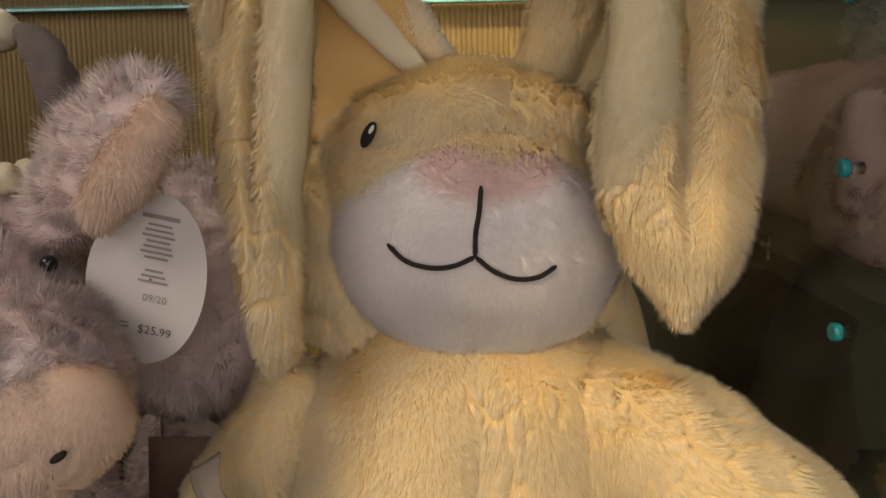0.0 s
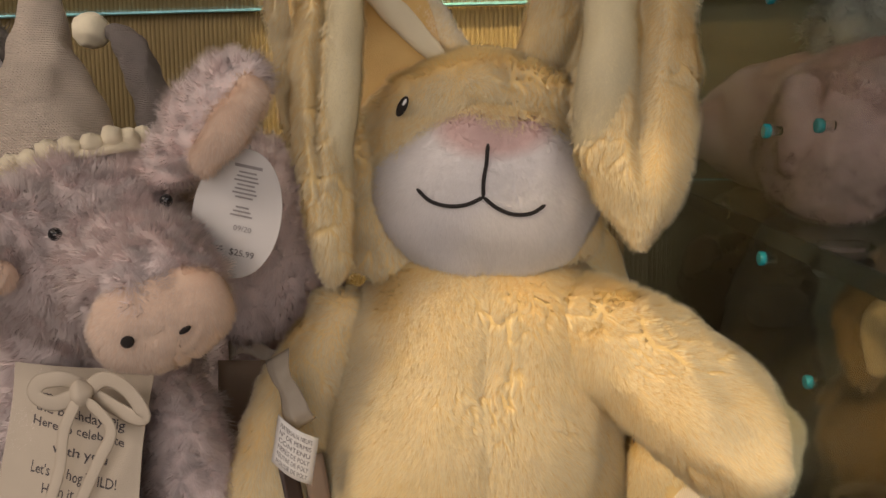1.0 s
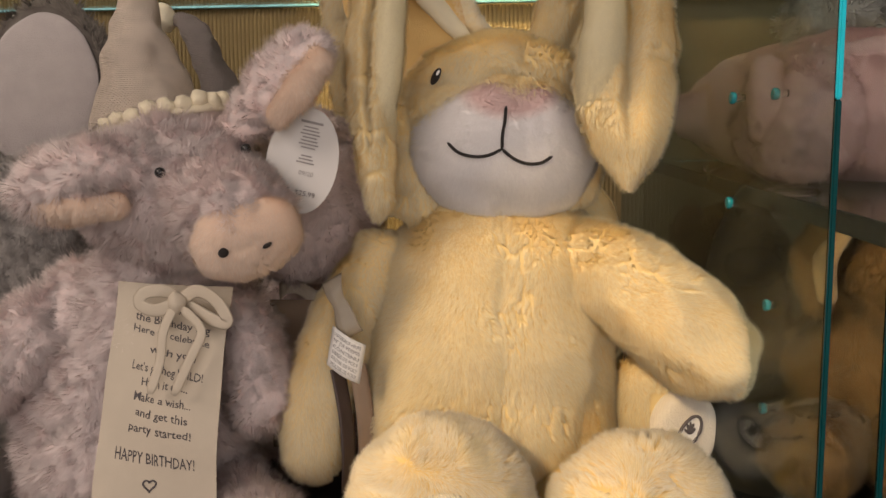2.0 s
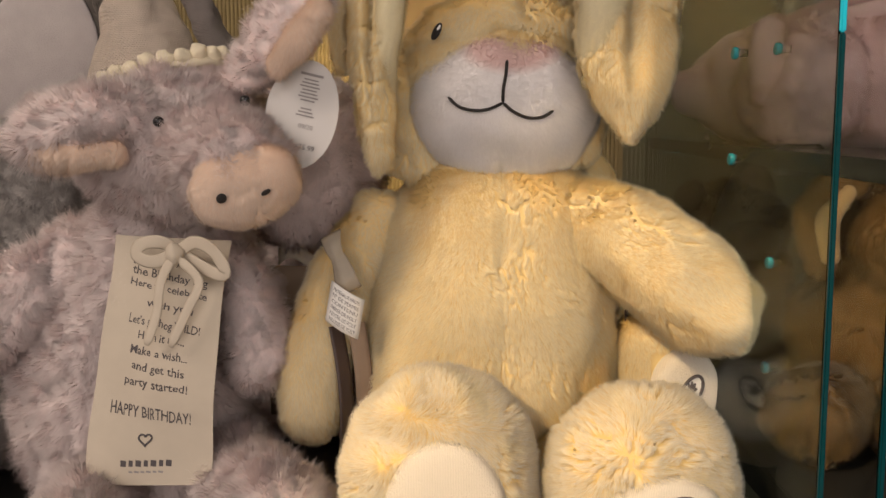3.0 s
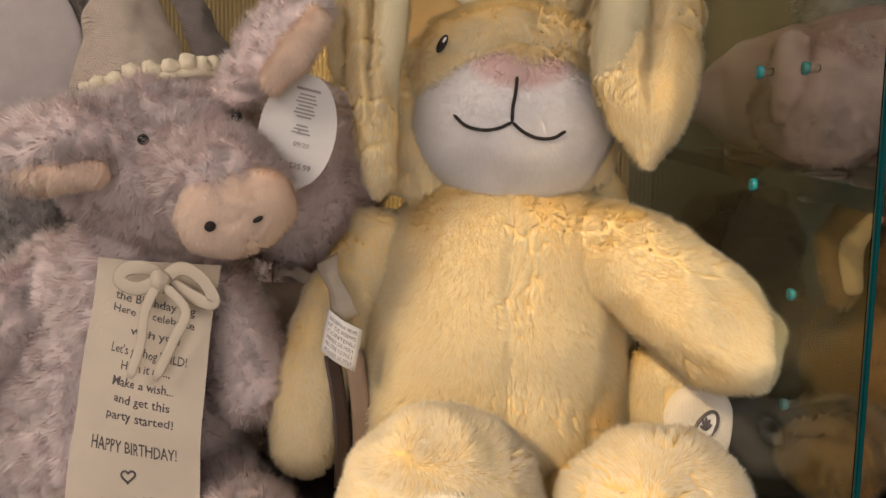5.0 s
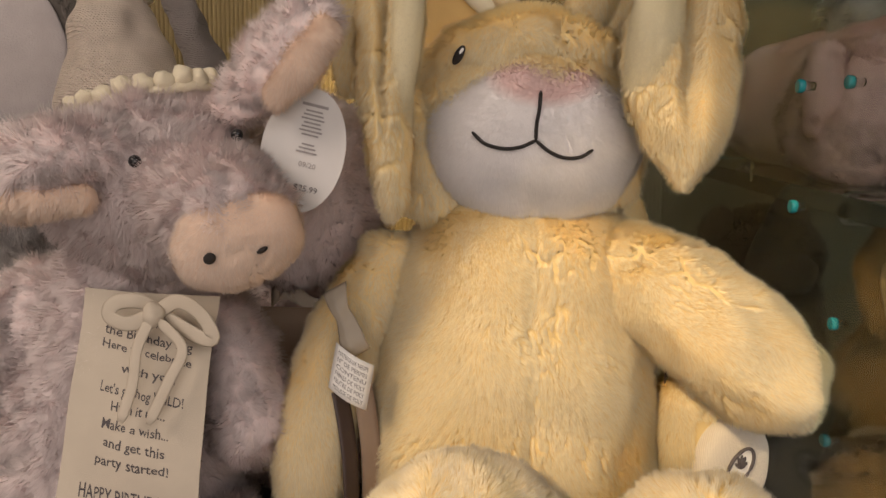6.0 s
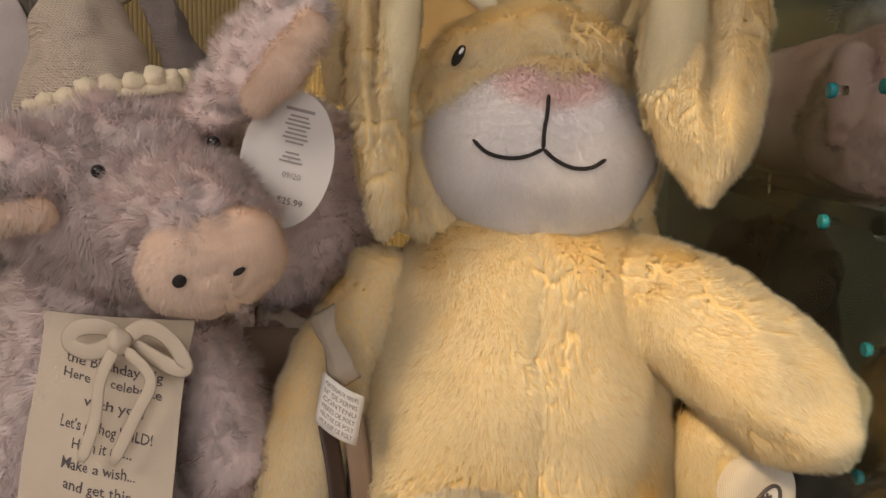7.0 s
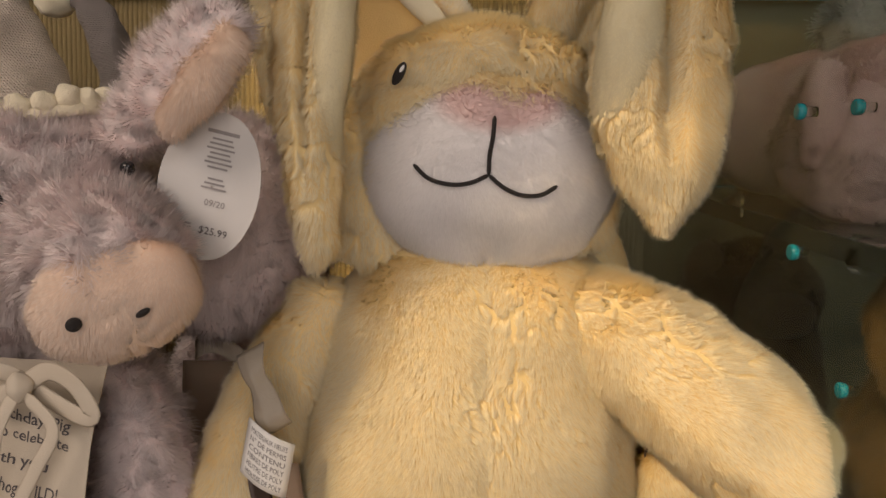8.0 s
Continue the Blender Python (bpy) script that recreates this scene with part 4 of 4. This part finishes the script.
    for pts, rad, sd in (([(-0.245, 0.275, 1.315), (-0.268, 0.258, 1.292), (-0.288, 0.243, 1.272)], [0.020, 0.023, 0.022], 48), ([(-0.156, 0.278, 1.315), (-0.138, 0.270, 1.285), (-0.130, 0.262, 1.255)], [0.018, 0.020, 0.019], 49)):
        a = part("arm", lumpy(limb(pts, rad, 24, 5), 0.0015, 0.03), M_PIG, t)
        fur(a, 4.2e6, 0.0078, 0.00050, M_PIG, (0, -0.2, -1), 0.5, 0.75, 1.0, None, sd, 0.0056)
    for pts, rad, sd in (([(-0.150, 0.265, 1.185), (-0.120, 0.225, 1.184), (-0.097, 0.196, 1.183)], [0.028, 0.028, 0.029], 50), ([(-0.225, 0.255, 1.178), (-0.212, 0.215, 1.176), (-0.205, 0.190, 1.175)], [0.024, 0.024, 0.022], 51)):
        a = part("leg", lumpy(limb(pts, rad, 24, 5), 0.0015, 0.03), M_PIG, t)
        fur(a, 4.2e6, 0.0078, 0.00050, M_PIG, (0, -0.2, -1), 0.5, 0.75, 1.0, None, sd, 0.0056)
    # party hat with a bobble trim
    ax = np.array((-0.0085, 0.012, 0.076))
    w0, v0 = np.array((0.0395, -0.004, 0.0095)), np.array((0.002, 0.028, 0.0))
    c0 = np.array((-0.186, 0.272, 1.425))
    ch = c0 + np.array((-0.014, 0.0, 0.0))
    hat = part("hat", lumpy(loft([(ch, w0 * 0.80, v0), (ch + ax * 0.25, w0 * 0.70, v0 * 0.85), (ch + ax * 0.5, w0 * 0.57, v0 * 0.68), (ch + ax * 0.75, w0 * 0.42, v0 * 0.5), (ch + ax, w0 * 0.24, v0 * 0.30), (ch + ax * 1.25 + (0.006, 0, 0), w0 * 0.13, v0 * 0.18), (ch + ax * 1.4 + (0.014, 0, 0), w0 * 0.10, v0 * 0.14)], 48, 8), 0.0020, 0.03), M_HAT, t, "taupe woven cone hat")
    for k in range(12):
        a = radians(188 + 164 * k / 11)
        c = c0 + w0 * math.cos(a) * 0.98 + v0 * math.sin(a) * 1.02
        part("bobble", lumpy(ball(c + (0, 0, 0.001 * math.sin(k * 2.3)), (0.0052, 0.0052, 0.0050), (0, 0, 0), 14, 10), 0.0006, 0.006), M_CREAM, hat, "cream wool bobble")
    part("trim", cord([c0 + w0 * math.cos(radians(a)) + v0 * math.sin(radians(a)) * 1.03 + (0, 0, -0.0045) for a in range(185, 356, 17)], 0.0028, 8, 3), M_CREAM, hat)
    # muslin label with its verse, tied with a bow
    tl, tr, bl, br = [np.array(q) for q in ((-0.2010, 0.2320, 1.3300), (-0.1340, 0.2290, 1.3270), (-0.2100, 0.2120, 1.1945), (-0.1410, 0.2110, 1.1950))]

    def cloth(u, v):
        p = (tl * (1 - u) + tr * u) * (1 - v) + (bl * (1 - u) + br * u) * v
        return p + np.array((0, -0.004 * math.sin(math.pi * v) + 0.0022 * math.sin(5.5 * v + 2.6 * u) + 0.0010 * math.sin(13 * v - 4 * u) + 0.004 * (2 * u - 1) ** 2 * (1 - v), 0))
    lab = part("verse_label", sheet(cloth, 40, 72, 0.0004), M_LABEL, t, "cream muslin label printed with a birthday verse", smooth=False)

    def on(x, y):
        return np.array(cloth(0.48 + x / 0.0680, y / 0.1320)) + (0, -0.0006, 0)

    def line(shape, x, y, material, label=""):
        vv, ff = shape
        part("writing", (np.array([on(x + q[0], y - q[1] + q[0] * 0.13) for q in vv]), ff), material, lab, label, smooth=False)
    rows = [("I'm", -0.0150, 0.0150, 0.0046, 0.009), ("y Wi", 0.0130, 0.0150, 0.0046, 0.012), ("the Birthday Pig", 0.0035, 0.0225, 0.0048, 0.046), ("Here to celebrate", 0.0035, 0.0290, 0.0042, 0.047), ("with you", 0.006, 0.0385, 0.0044, 0.028), ("Let's go hog WILD!", 0.0040, 0.0480, 0.0050, 0.042), ("Ham it up...", 0.0035, 0.0550, 0.0048, 0.027),
        ("Make a wish...", 0.0035, 0.0628, 0.0048, 0.033), ("and get this", 0.0040, 0.0710, 0.0048, 0.030), ("party started!", 0.0035, 0.0792, 0.0050, 0.036), ("HAPPY BIRTHDAY!", 0.0010, 0.0958, 0.0074, 0.045)]
    for text, x, y, h, wide in rows:
        vv, ff = writing(text, h * 0.88, 0.00006)
        vv[:, 0] *= wide / (vv[:, 0].max() - vv[:, 0].min())
        vv = vv + wobble(vv + y, 0.006) * np.array((0.00022, 0.00030, 0))
        line((vv, ff), x, y, M_PRINT, "hand-lettered dark print")
    heart = [(0.0035 * math.sin(a) ** 3, 0.00022 * (13 * math.cos(a) - 5 * math.cos(2 * a) - 2 * math.cos(3 * a) - math.cos(4 * a))) for a in np.linspace(0, 2 * math.pi, 33)]
    part("heart", cord([on(x - 0.001, 0.1068 - y) for x, y in heart], 0.00055, 6, 1), M_PRINT, lab, "small drawn heart")
    for k in range(7):
        line(bar(0.0030 - 0.0008 * (k % 2), 0.0034), -0.0120 + 0.0040 * k, 0.1215, M_PRINT)
    for k in range(6):
        line(bar(0.0020 + 0.0006 * (k % 2), 0.0011), -0.0080 + 0.0032 * k, 0.1250, M_PRINT_GREY)
    bow = part("bow", cord([(-0.1580, 0.2215, 1.3220), (-0.1660, 0.2160, 1.3275), (-0.1760, 0.2150, 1.3265), (-0.1790, 0.2150, 1.3205), (-0.1700, 0.2150, 1.3170), (-0.1590, 0.2190, 1.3215), (-0.1480, 0.2170, 1.3275), (-0.1370, 0.2150, 1.3230), (-0.1310, 0.2155, 1.3120), (-0.1380, 0.2175, 1.3110), (-0.1570, 0.2200, 1.3205)], 0.0036, 10, 5, 0.18), M_LABEL, t, "cream cotton bow")
    part("knot", lumpy(ball((-0.1590, 0.2165, 1.3215), (0.0046, 0.0040, 0.0056), (0, 0, 0), 16, 12), 0.0006, 0.008), M_LABEL, bow)
    part("tail", cord([(-0.1600, 0.2150, 1.3190), (-0.1650, 0.2120, 1.3060), (-0.1665, 0.2095, 1.2900), (-0.1710, 0.2060, 1.2735)], 0.0027, 10, 5, 0.25), M_LABEL, bow)
    part("tail", cord([(-0.1560, 0.2150, 1.3190), (-0.1440, 0.2120, 1.3070), (-0.1490, 0.2090, 1.2930), (-0.1580, 0.2060, 1.2730)], 0.0027, 10, 5, 0.25), M_LABEL, bow)
    return t


pig()


def price_tag():
    c = np.array((-0.0945, 0.2440, 1.3970))
    t = thing("hang_tag", c, "oval white card price tag hanging from the pig's ear", "tag")
    turn = radians(-13)
    right, up = np.array((math.cos(turn), 0.10, math.sin(turn))), np.array((-math.sin(turn), -0.06, math.cos(turn)))

    def on(x, y):
        return c + right * x + up * y + np.array((0, -0.0011 - 8.0 * x * x, 0)) * 1.0
    ring = [(0.0198 * math.cos(a), 0.0300 * math.sin(a)) for a in np.linspace(0, 2 * math.pi, 49)[:-1]]
    verts, faces = [], []
    for s in np.linspace(0.02, 1, 20):
        verts += [on(x * s, y * s) for x, y in ring]
    for k in range(19):
        faces += [(k * 48 + i, k * 48 + (i + 1) % 48, (k + 1) * 48 + (i + 1) % 48, (k + 1) * 48 + i) for i in range(48)]
    o = len(verts)
    verts += [v + np.array((0, 0.0005, 0)) for v in verts]
    faces += [tuple(i + o for i in f[::-1]) for f in faces] + [(19 * 48 + i, 19 * 48 + (i + 1) % 48, o + 19 * 48 + (i + 1) % 48, o + 19 * 48 + i) for i in range(48)]
    card = part("card", outward(np.array(verts), faces), M_PAPER, t, smooth=False)

    def put(shape, x, y, material):
        part("writing", (np.array([on(x + q[0], y + q[1]) + (0, -0.0004, 0) for q in shape[0]]), shape[1]), material, card, smooth=False)
    put(bar(0.0125, 0.0014), 0.001, 0.0215, M_PRINT_GREY)
    for k in range(7):
        put(bar(0.008 + 0.003 * ((k * 7) % 3) / 2, 0.0008), 0.001, 0.0190 - 0.0019 * k, M_PRINT_GREY)
    for k in range(3):
        put(bar(0.006 + 0.002 * k, 0.0008), 0.001, 0.0030 - 0.0019 * k, M_PRINT_GREY)
    put(writing("09/20", 0.0026), 0.0025, -0.0075, M_PRINT_GREY)
    put(writing("$25.99", 0.0030), 0.0040, -0.0190, M_PRINT)
    for y in (-0.0165, -0.0215):
        put(bar(0.003, 0.0008), -0.0065, y, M_PRINT_GREY)
        put(bar(0.0035, 0.0008), -0.0065, y - 0.0014, M_PRINT_GREY)
    part("string", cord([on(-0.001, 0.0270), on(-0.0015, 0.0320) + (0, 0.002, 0), (-0.1000, 0.2440, 1.4330)], 0.0004, 6, 4), M_PAPER, t, "white plastic string")


price_tag()


def pig_behind():
    t = thing("plush_pig", (-0.14, 0.43, SHELF), "second mauve plush pig in a grey hat, half hidden behind", "soft toy", "soft toys")
    body = part("body", lumpy(loft([((-0.14, 0.440, 1.1535), (0.02, 0, 0), (0, 0.016, 0)), ((-0.14, 0.440, 1.165), (0.06, 0, 0), (0, 0.04, 0)), ((-0.14, 0.440, 1.23), (0.066, 0, 0), (0, 0.045, 0)), ((-0.13, 0.430, 1.30), (0.046, 0, 0), (0, 0.04, 0)), ((-0.125, 0.40, 1.35), (0.03, 0, 0), (0, 0.03, 0))], 30, 5), 0.002, 0.04), M_PIG, t)
    fur(body, 1.2e6, 0.0065, 0.0008, M_PIG, (0, 0, -1), 0.5, 0.7, 1.0, None, 61, 0.0056)
    head = part("head", lumpy(ball((-0.125, 0.355, 1.375), (0.060, 0.048, 0.062), (0, 0, 0), 36, 24), 0.002, 0.04), M_PIG, t)
    fur(head, 1.6e6, 0.0070, 0.0005, M_PIG, (0, 0, -1), 0.5, 0.75, 1.0, None, 62, 0.006)
    hat = part("hat", lumpy(loft([((-0.180, 0.372, 1.425), (0.018, 0, 0.008), (0, 0.022, 0)), ((-0.193, 0.380, 1.455), (0.0125, 0, 0.006), (0, 0.016, 0)), ((-0.205, 0.389, 1.480), (0.0098, 0, 0.005), (0, 0.013, 0)), ((-0.217, 0.396, 1.500), (0.0078, 0, 0.005), (0, 0.010, 0)), ((-0.228, 0.402, 1.509), (0.004, 0, 0.006), (0, 0.007, 0)), ((-0.236, 0.405, 1.511), (0.001, 0, 0.004), (0, 0.004, 0))], 36, 7), 0.0012, 0.02), M_HAT_DARK, t, "grey woven cone hat, folded at the tip")
    part("pompom", lumpy(ball((-0.250, 0.410, 1.513), (0.0125, 0.0125, 0.0125), (0, 0, 0), 24, 16), 0.0008, 0.01), M_CREAM, hat, "cream felt pompom")
    part("ribbon", sheet(lambda u, v: (-0.142 + 0.030 * u, 0.350 - 0.004 * math.sin(6 * u), 1.312 - 0.012 * v + 0.006 * math.sin(5 * u)), 10, 4, 0.0005), M_LABEL, t, "cream cotton bow")
    # label hangs in shade; the darker card colour carries that shade
    part("verse_label", sheet(lambda u, v: (-0.150 + 0.055 * u, 0.352 - 0.004 * math.sin(3 * v), 1.300 - 0.11 * v), 8, 10, 0.0005), M_CARD_BACK, t, "verse label, its shade painted in as brown")
    return t


pig_behind()


# ---- grey toys beside the pig ----
def grey_lamb():
    t = thing("plush_lamb", (-0.315, 0.31, SHELF), "light grey curly plush animal pressed against the pig", "soft toy", "soft toys")
    b = part("body", lumpy(loft([((-0.350, 0.355, 1.1535), (0.02, 0, 0), (0, 0.016, 0)), ((-0.350, 0.355, 1.165), (0.055, 0, 0), (0, 0.045, 0)), ((-0.350, 0.355, 1.24), (0.055, 0, 0), (0, 0.05, 0)), ((-0.335, 0.345, 1.32), (0.055, 0, 0), (0, 0.045, 0)), ((-0.322, 0.335, 1.37), (0.050, 0, 0), (0, 0.04, 0)), ((-0.314, 0.33, 1.400), (0.024, 0, 0), (0, 0.02, 0))], 32, 5), 0.002, 0.03), M_GREY_FUR, t)
    fur(b, 2.0e6, 0.0060, 0.0006, M_GREY_FUR, (0, 0, -1), 0.4, 0.9, 1.1, None, 71, 0.006)
    f = part("foot", lumpy(ball((-0.318, 0.215, 1.195), (0.022, 0.030, 0.042), (0, 0, 0), 28, 18), 0.001, 0.03), M_WHITE, t, "smooth off-white foot")
    part("leg", limb([(-0.335, 0.275, 1.19), (-0.322, 0.235, 1.19)], [0.03, 0.028]), M_GREY_FUR, t)
    return t


grey_lamb()


def elephant():
    t = thing("plush_elephant", (-0.37, 0.44, SHELF), "dark grey plush elephant with a smooth suede ear", "soft toy", "soft toys")
    b = part("body", lumpy(loft([((-0.40, 0.45, 1.1535), (0.02, 0, 0), (0, 0.016, 0)), ((-0.40, 0.45, 1.165), (0.075, 0, 0), (0, 0.06, 0)), ((-0.40, 0.45, 1.26), (0.082, 0, 0), (0, 0.065, 0)), ((-0.395, 0.45, 1.36), (0.07, 0, 0), (0, 0.06, 0)), ((-0.39, 0.45, 1.40), (0.03, 0, 0), (0, 0.03, 0))], 32, 5), 0.002, 0.04), M_DARK_FUR, t)
    h = part("head", lumpy(ball((-0.390, 0.43, 1.435), (0.068, 0.06, 0.068), (0, 0, 0), 36, 24), 0.002, 0.04), M_DARK_FUR, t)
    fur(h, 0.6e6, 0.0075, 0.001, M_DARK_FUR, (0, 0, -1), 0.4, 0.9, 0.9, None, 72, 0.008)
    e = part("ear", lumpy(ball((-0.322, 0.375, 1.455), (0.052, 0.010, 0.066), (0, 14, 0), 36, 22), 0.001, 0.03), M_DARK_FUR, t, "wide ear with furry rim")
    fur(e, 0.9e6, 0.0075, 0.0009, M_DARK_FUR, (0, 0, 0.5), 0.4, 0.9, 0.9, lambda p: ((p[:, 0] + 0.322) / 0.047) ** 2 + ((p[:, 2] - 1.455) / 0.061) ** 2 > 0.95, 73, 0.008)
    part("lining", lumpy(ball((-0.324, 0.367, 1.452), (0.044, 0.006, 0.058), (0, 14, 0), 36, 22), 0.0006, 0.03), M_SUEDE, e, "smooth grey suede lining")
    return t


elephant()


# ---- toys in the next bay ----
def pink_pig():
    t = thing("plush_pig", (0.27, 0.40, BAY_SHELF), "fluffy pink plush pig lying on the glass shelf", "soft toy", "soft toys")
    b = part("body", lumpy(limb([(0.245, 0.550, 1.449), (0.268, 0.43, 1.442), (0.275, 0.36, 1.435)], [0.046, 0.053, 0.05], 30, 5), 0.002, 0.04), M_PINK_FUR, t)
    fur(b, 1.8e6, 0.0060, 0.0005, M_PINK_FUR, (0, 0, -1), 1.6, 0.35, 0, None, 81, 0.007)
    h = part("head", lumpy(ball((0.226, 0.362, 1.426), (0.043, 0.050, 0.044), (0, 0, 0), 34, 22), 0.002, 0.04), M_PINK_FUR, t)
    fur(h, 1.8e6, 0.0060, 0.0005, M_PINK_FUR, (0, -0.3, -1), 1.1, 0.7, 0.7, None, 82, 0.007)
    e = part("ear", lumpy(limb([(0.196, 0.345, 1.420), (0.192, 0.338, 1.440), (0.190, 0.334, 1.456)], [0.011, 0.0130, 0.0105], 22, 5), 0.001, 0.03), M_PINK_FUR, t, "floppy pink ear")
    fur(e, 1.8e6, 0.0060, 0.0005, M_PINK_FUR, (0, 0, 0.5), 1.1, 0.7, 0.7, None, 83, 0.007)
    s = part("snout", lumpy(limb([(0.232, 0.52, 1.445), (0.204, 0.555, 1.446)], [0.034, 0.021], 24, 5), 0.001, 0.03), M_PINK_FUR, t, "short pink snout")
    fur(s, 1.5e6, 0.0050, 0.0006, M_PINK_FUR, (-0.3, 0, -1), 1.1, 0.5, 0, None, 86, 0.007)
    return t


pink_pig()


def grey_bear():
    t = thing("plush_bear", (0.30, 0.47, BAY_SHELF + 0.02), "grey fluffy plush bear behind the pink pig", "soft toy", "soft toys")
    b = part("body", lumpy(limb([(0.33, 0.53, 1.448), (0.32, 0.53, 1.48)], [0.05, 0.045]), 0.002, 0.04), M_GREY_FUR, t)
    fur(b, 0.4e6, 0.0085, 0.001, M_GREY_FUR, (0, 0, -1), 0.5, 0.8, 0.8, None, 84, 0.010)
    h = part("head", lumpy(ball((0.285, 0.46, 1.508), (0.036, 0.036, 0.034), (0, 0, 0), 30, 20), 0.002, 0.03), M_GREY_FUR, t)
    fur(h, 0.8e6, 0.0085, 0.001, M_GREY_FUR, (0, 0, -1), 0.5, 0.8, 0.8, None, 85, 0.010)
    return t


grey_bear()


def brown_bunny():
    t = thing("plush_bunny", (0.262, 0.335, BAY_FLOOR), "golden brown plush bunny sitting in the next bay", "soft toy", "soft toys")
    b = part("body", lumpy(limb([(0.264, 0.335, 1.236), (0.262, 0.335, 1.270), (0.264, 0.333, 1.300)], [0.046, 0.046, 0.034], 40, 8), 0.003, 0.03), M_BROWN_FUR, t)
    fur(b, 2.2e6, 0.0075, 0.0006, M_BROWN_FUR, (0, 0, -1), 1.2, 0.9, 0, None, 91, 0.008)
    h = part("head", lumpy(ball((0.277, 0.318, 1.329), (0.040, 0.038, 0.037), (0, 0, 0), 40, 26), 0.0015, 0.03), M_BROWN_FUR, t)
    fur(h, 2.2e6, 0.0060, 0.0006, M_BROWN_FUR, (0, 0, -1), 1.2, 0.9, 0, None, 92, 0.007)
    e = part("ear", lumpy(limb([(0.242, 0.312, 1.361), (0.222, 0.302, 1.358), (0.209, 0.297, 1.338), (0.211, 0.294, 1.312)], [0.008, 0.011, 0.012, 0.009], 24, 6, 0.6), 0.0008, 0.02), M_BROWN_FUR, t, "drooping brown ear")
    fur(e, 2.2e6, 0.0045, 0.0005, M_BROWN_FUR, (0, 0, -1), 1.3, 0.8, 0, None, 93, 0.006)
    part("lining", limb([(0.226, 0.294, 1.354), (0.2125, 0.2885, 1.338), (0.2135, 0.2860, 1.316)], [0.0045, 0.0070, 0.0055], 18, 6, 0.5), M_TAN_DARK, e, "tan velour ear lining")
    for pts, rad, sd in (([(0.245, 0.315, 1.222), (0.204, 0.280, 1.2200)], [0.024, 0.0265], 94), ([(0.268, 0.315, 1.222), (0.262, 0.272, 1.2185)], [0.024, 0.0255], 95)):
        f = part("foot", lumpy(limb(pts, rad, 30, 6), 0.0015, 0.02), M_BROWN_FUR, t)
        fur(f, 2.2e6, 0.0055, 0.0006, M_BROWN_FUR, (0, -0.5, -1), 1.2, 0.9, 0, None, sd, 0.007)
    a = part("arm", lumpy(limb([(0.285, 0.315, 1.300), (0.306, 0.292, 1.270), (0.300, 0.275, 1.245)], [0.018, 0.020, 0.018], 26, 6), 0.0012, 0.02), M_BROWN_FUR, t)
    fur(a, 2.0e6, 0.0055, 0.0006, M_BROWN_FUR, (0, 0, -1), 1.2, 0.9, 0, None, 98, 0.007)
    return t


brown_bunny()


def cocoa_bear():
    t = thing("plush_bear", (0.237, 0.53, BAY_FLOOR), "dark brown plush bear in shade at the back of the bay", "soft toy", "soft toys")
    b = part("body", lumpy(limb([(0.237, 0.53, 1.243), (0.237, 0.53, 1.285)], [0.052, 0.046]), 0.002, 0.03), M_COCOA_FUR, t)
    h = part("head", lumpy(ball((0.228, 0.515, 1.320), (0.049, 0.042, 0.040), (0, 0, 0), 30, 20), 0.002, 0.03), M_COCOA_FUR, t)
    fur(h, 0.8e6, 0.0070, 0.001, M_COCOA_FUR, (0, 0, -1), 0.6, 0.6, 0, None, 96, 0.010)
    fur(b, 0.5e6, 0.0070, 0.001, M_COCOA_FUR, (0, 0, -1), 0.6, 0.6, 0, None, 97, 0.010)
    m = part("muzzle", lumpy(ball((0.236, 0.478, 1.312), (0.024, 0.018, 0.019), (0, 0, 0), 26, 18), 0.001, 0.02), M_COCOA_FUR, t)
    for x, z in ((0.190, 1.342), (0.246, 1.356)):
        e = part("ear", lumpy(ball((x, 0.503, z), (0.015, 0.009, 0.019), (0, 0, 0), 26, 18), 0.0008, 0.02), M_COCOA_FUR, t, "rounded dark brown ear")
        fur(e, 0.9e6, 0.0045, 0.0008, M_COCOA_FUR, (0, 0, 1), 0.5, 0.5, 0, None, 99, 0.008)
    return t


cocoa_bear()
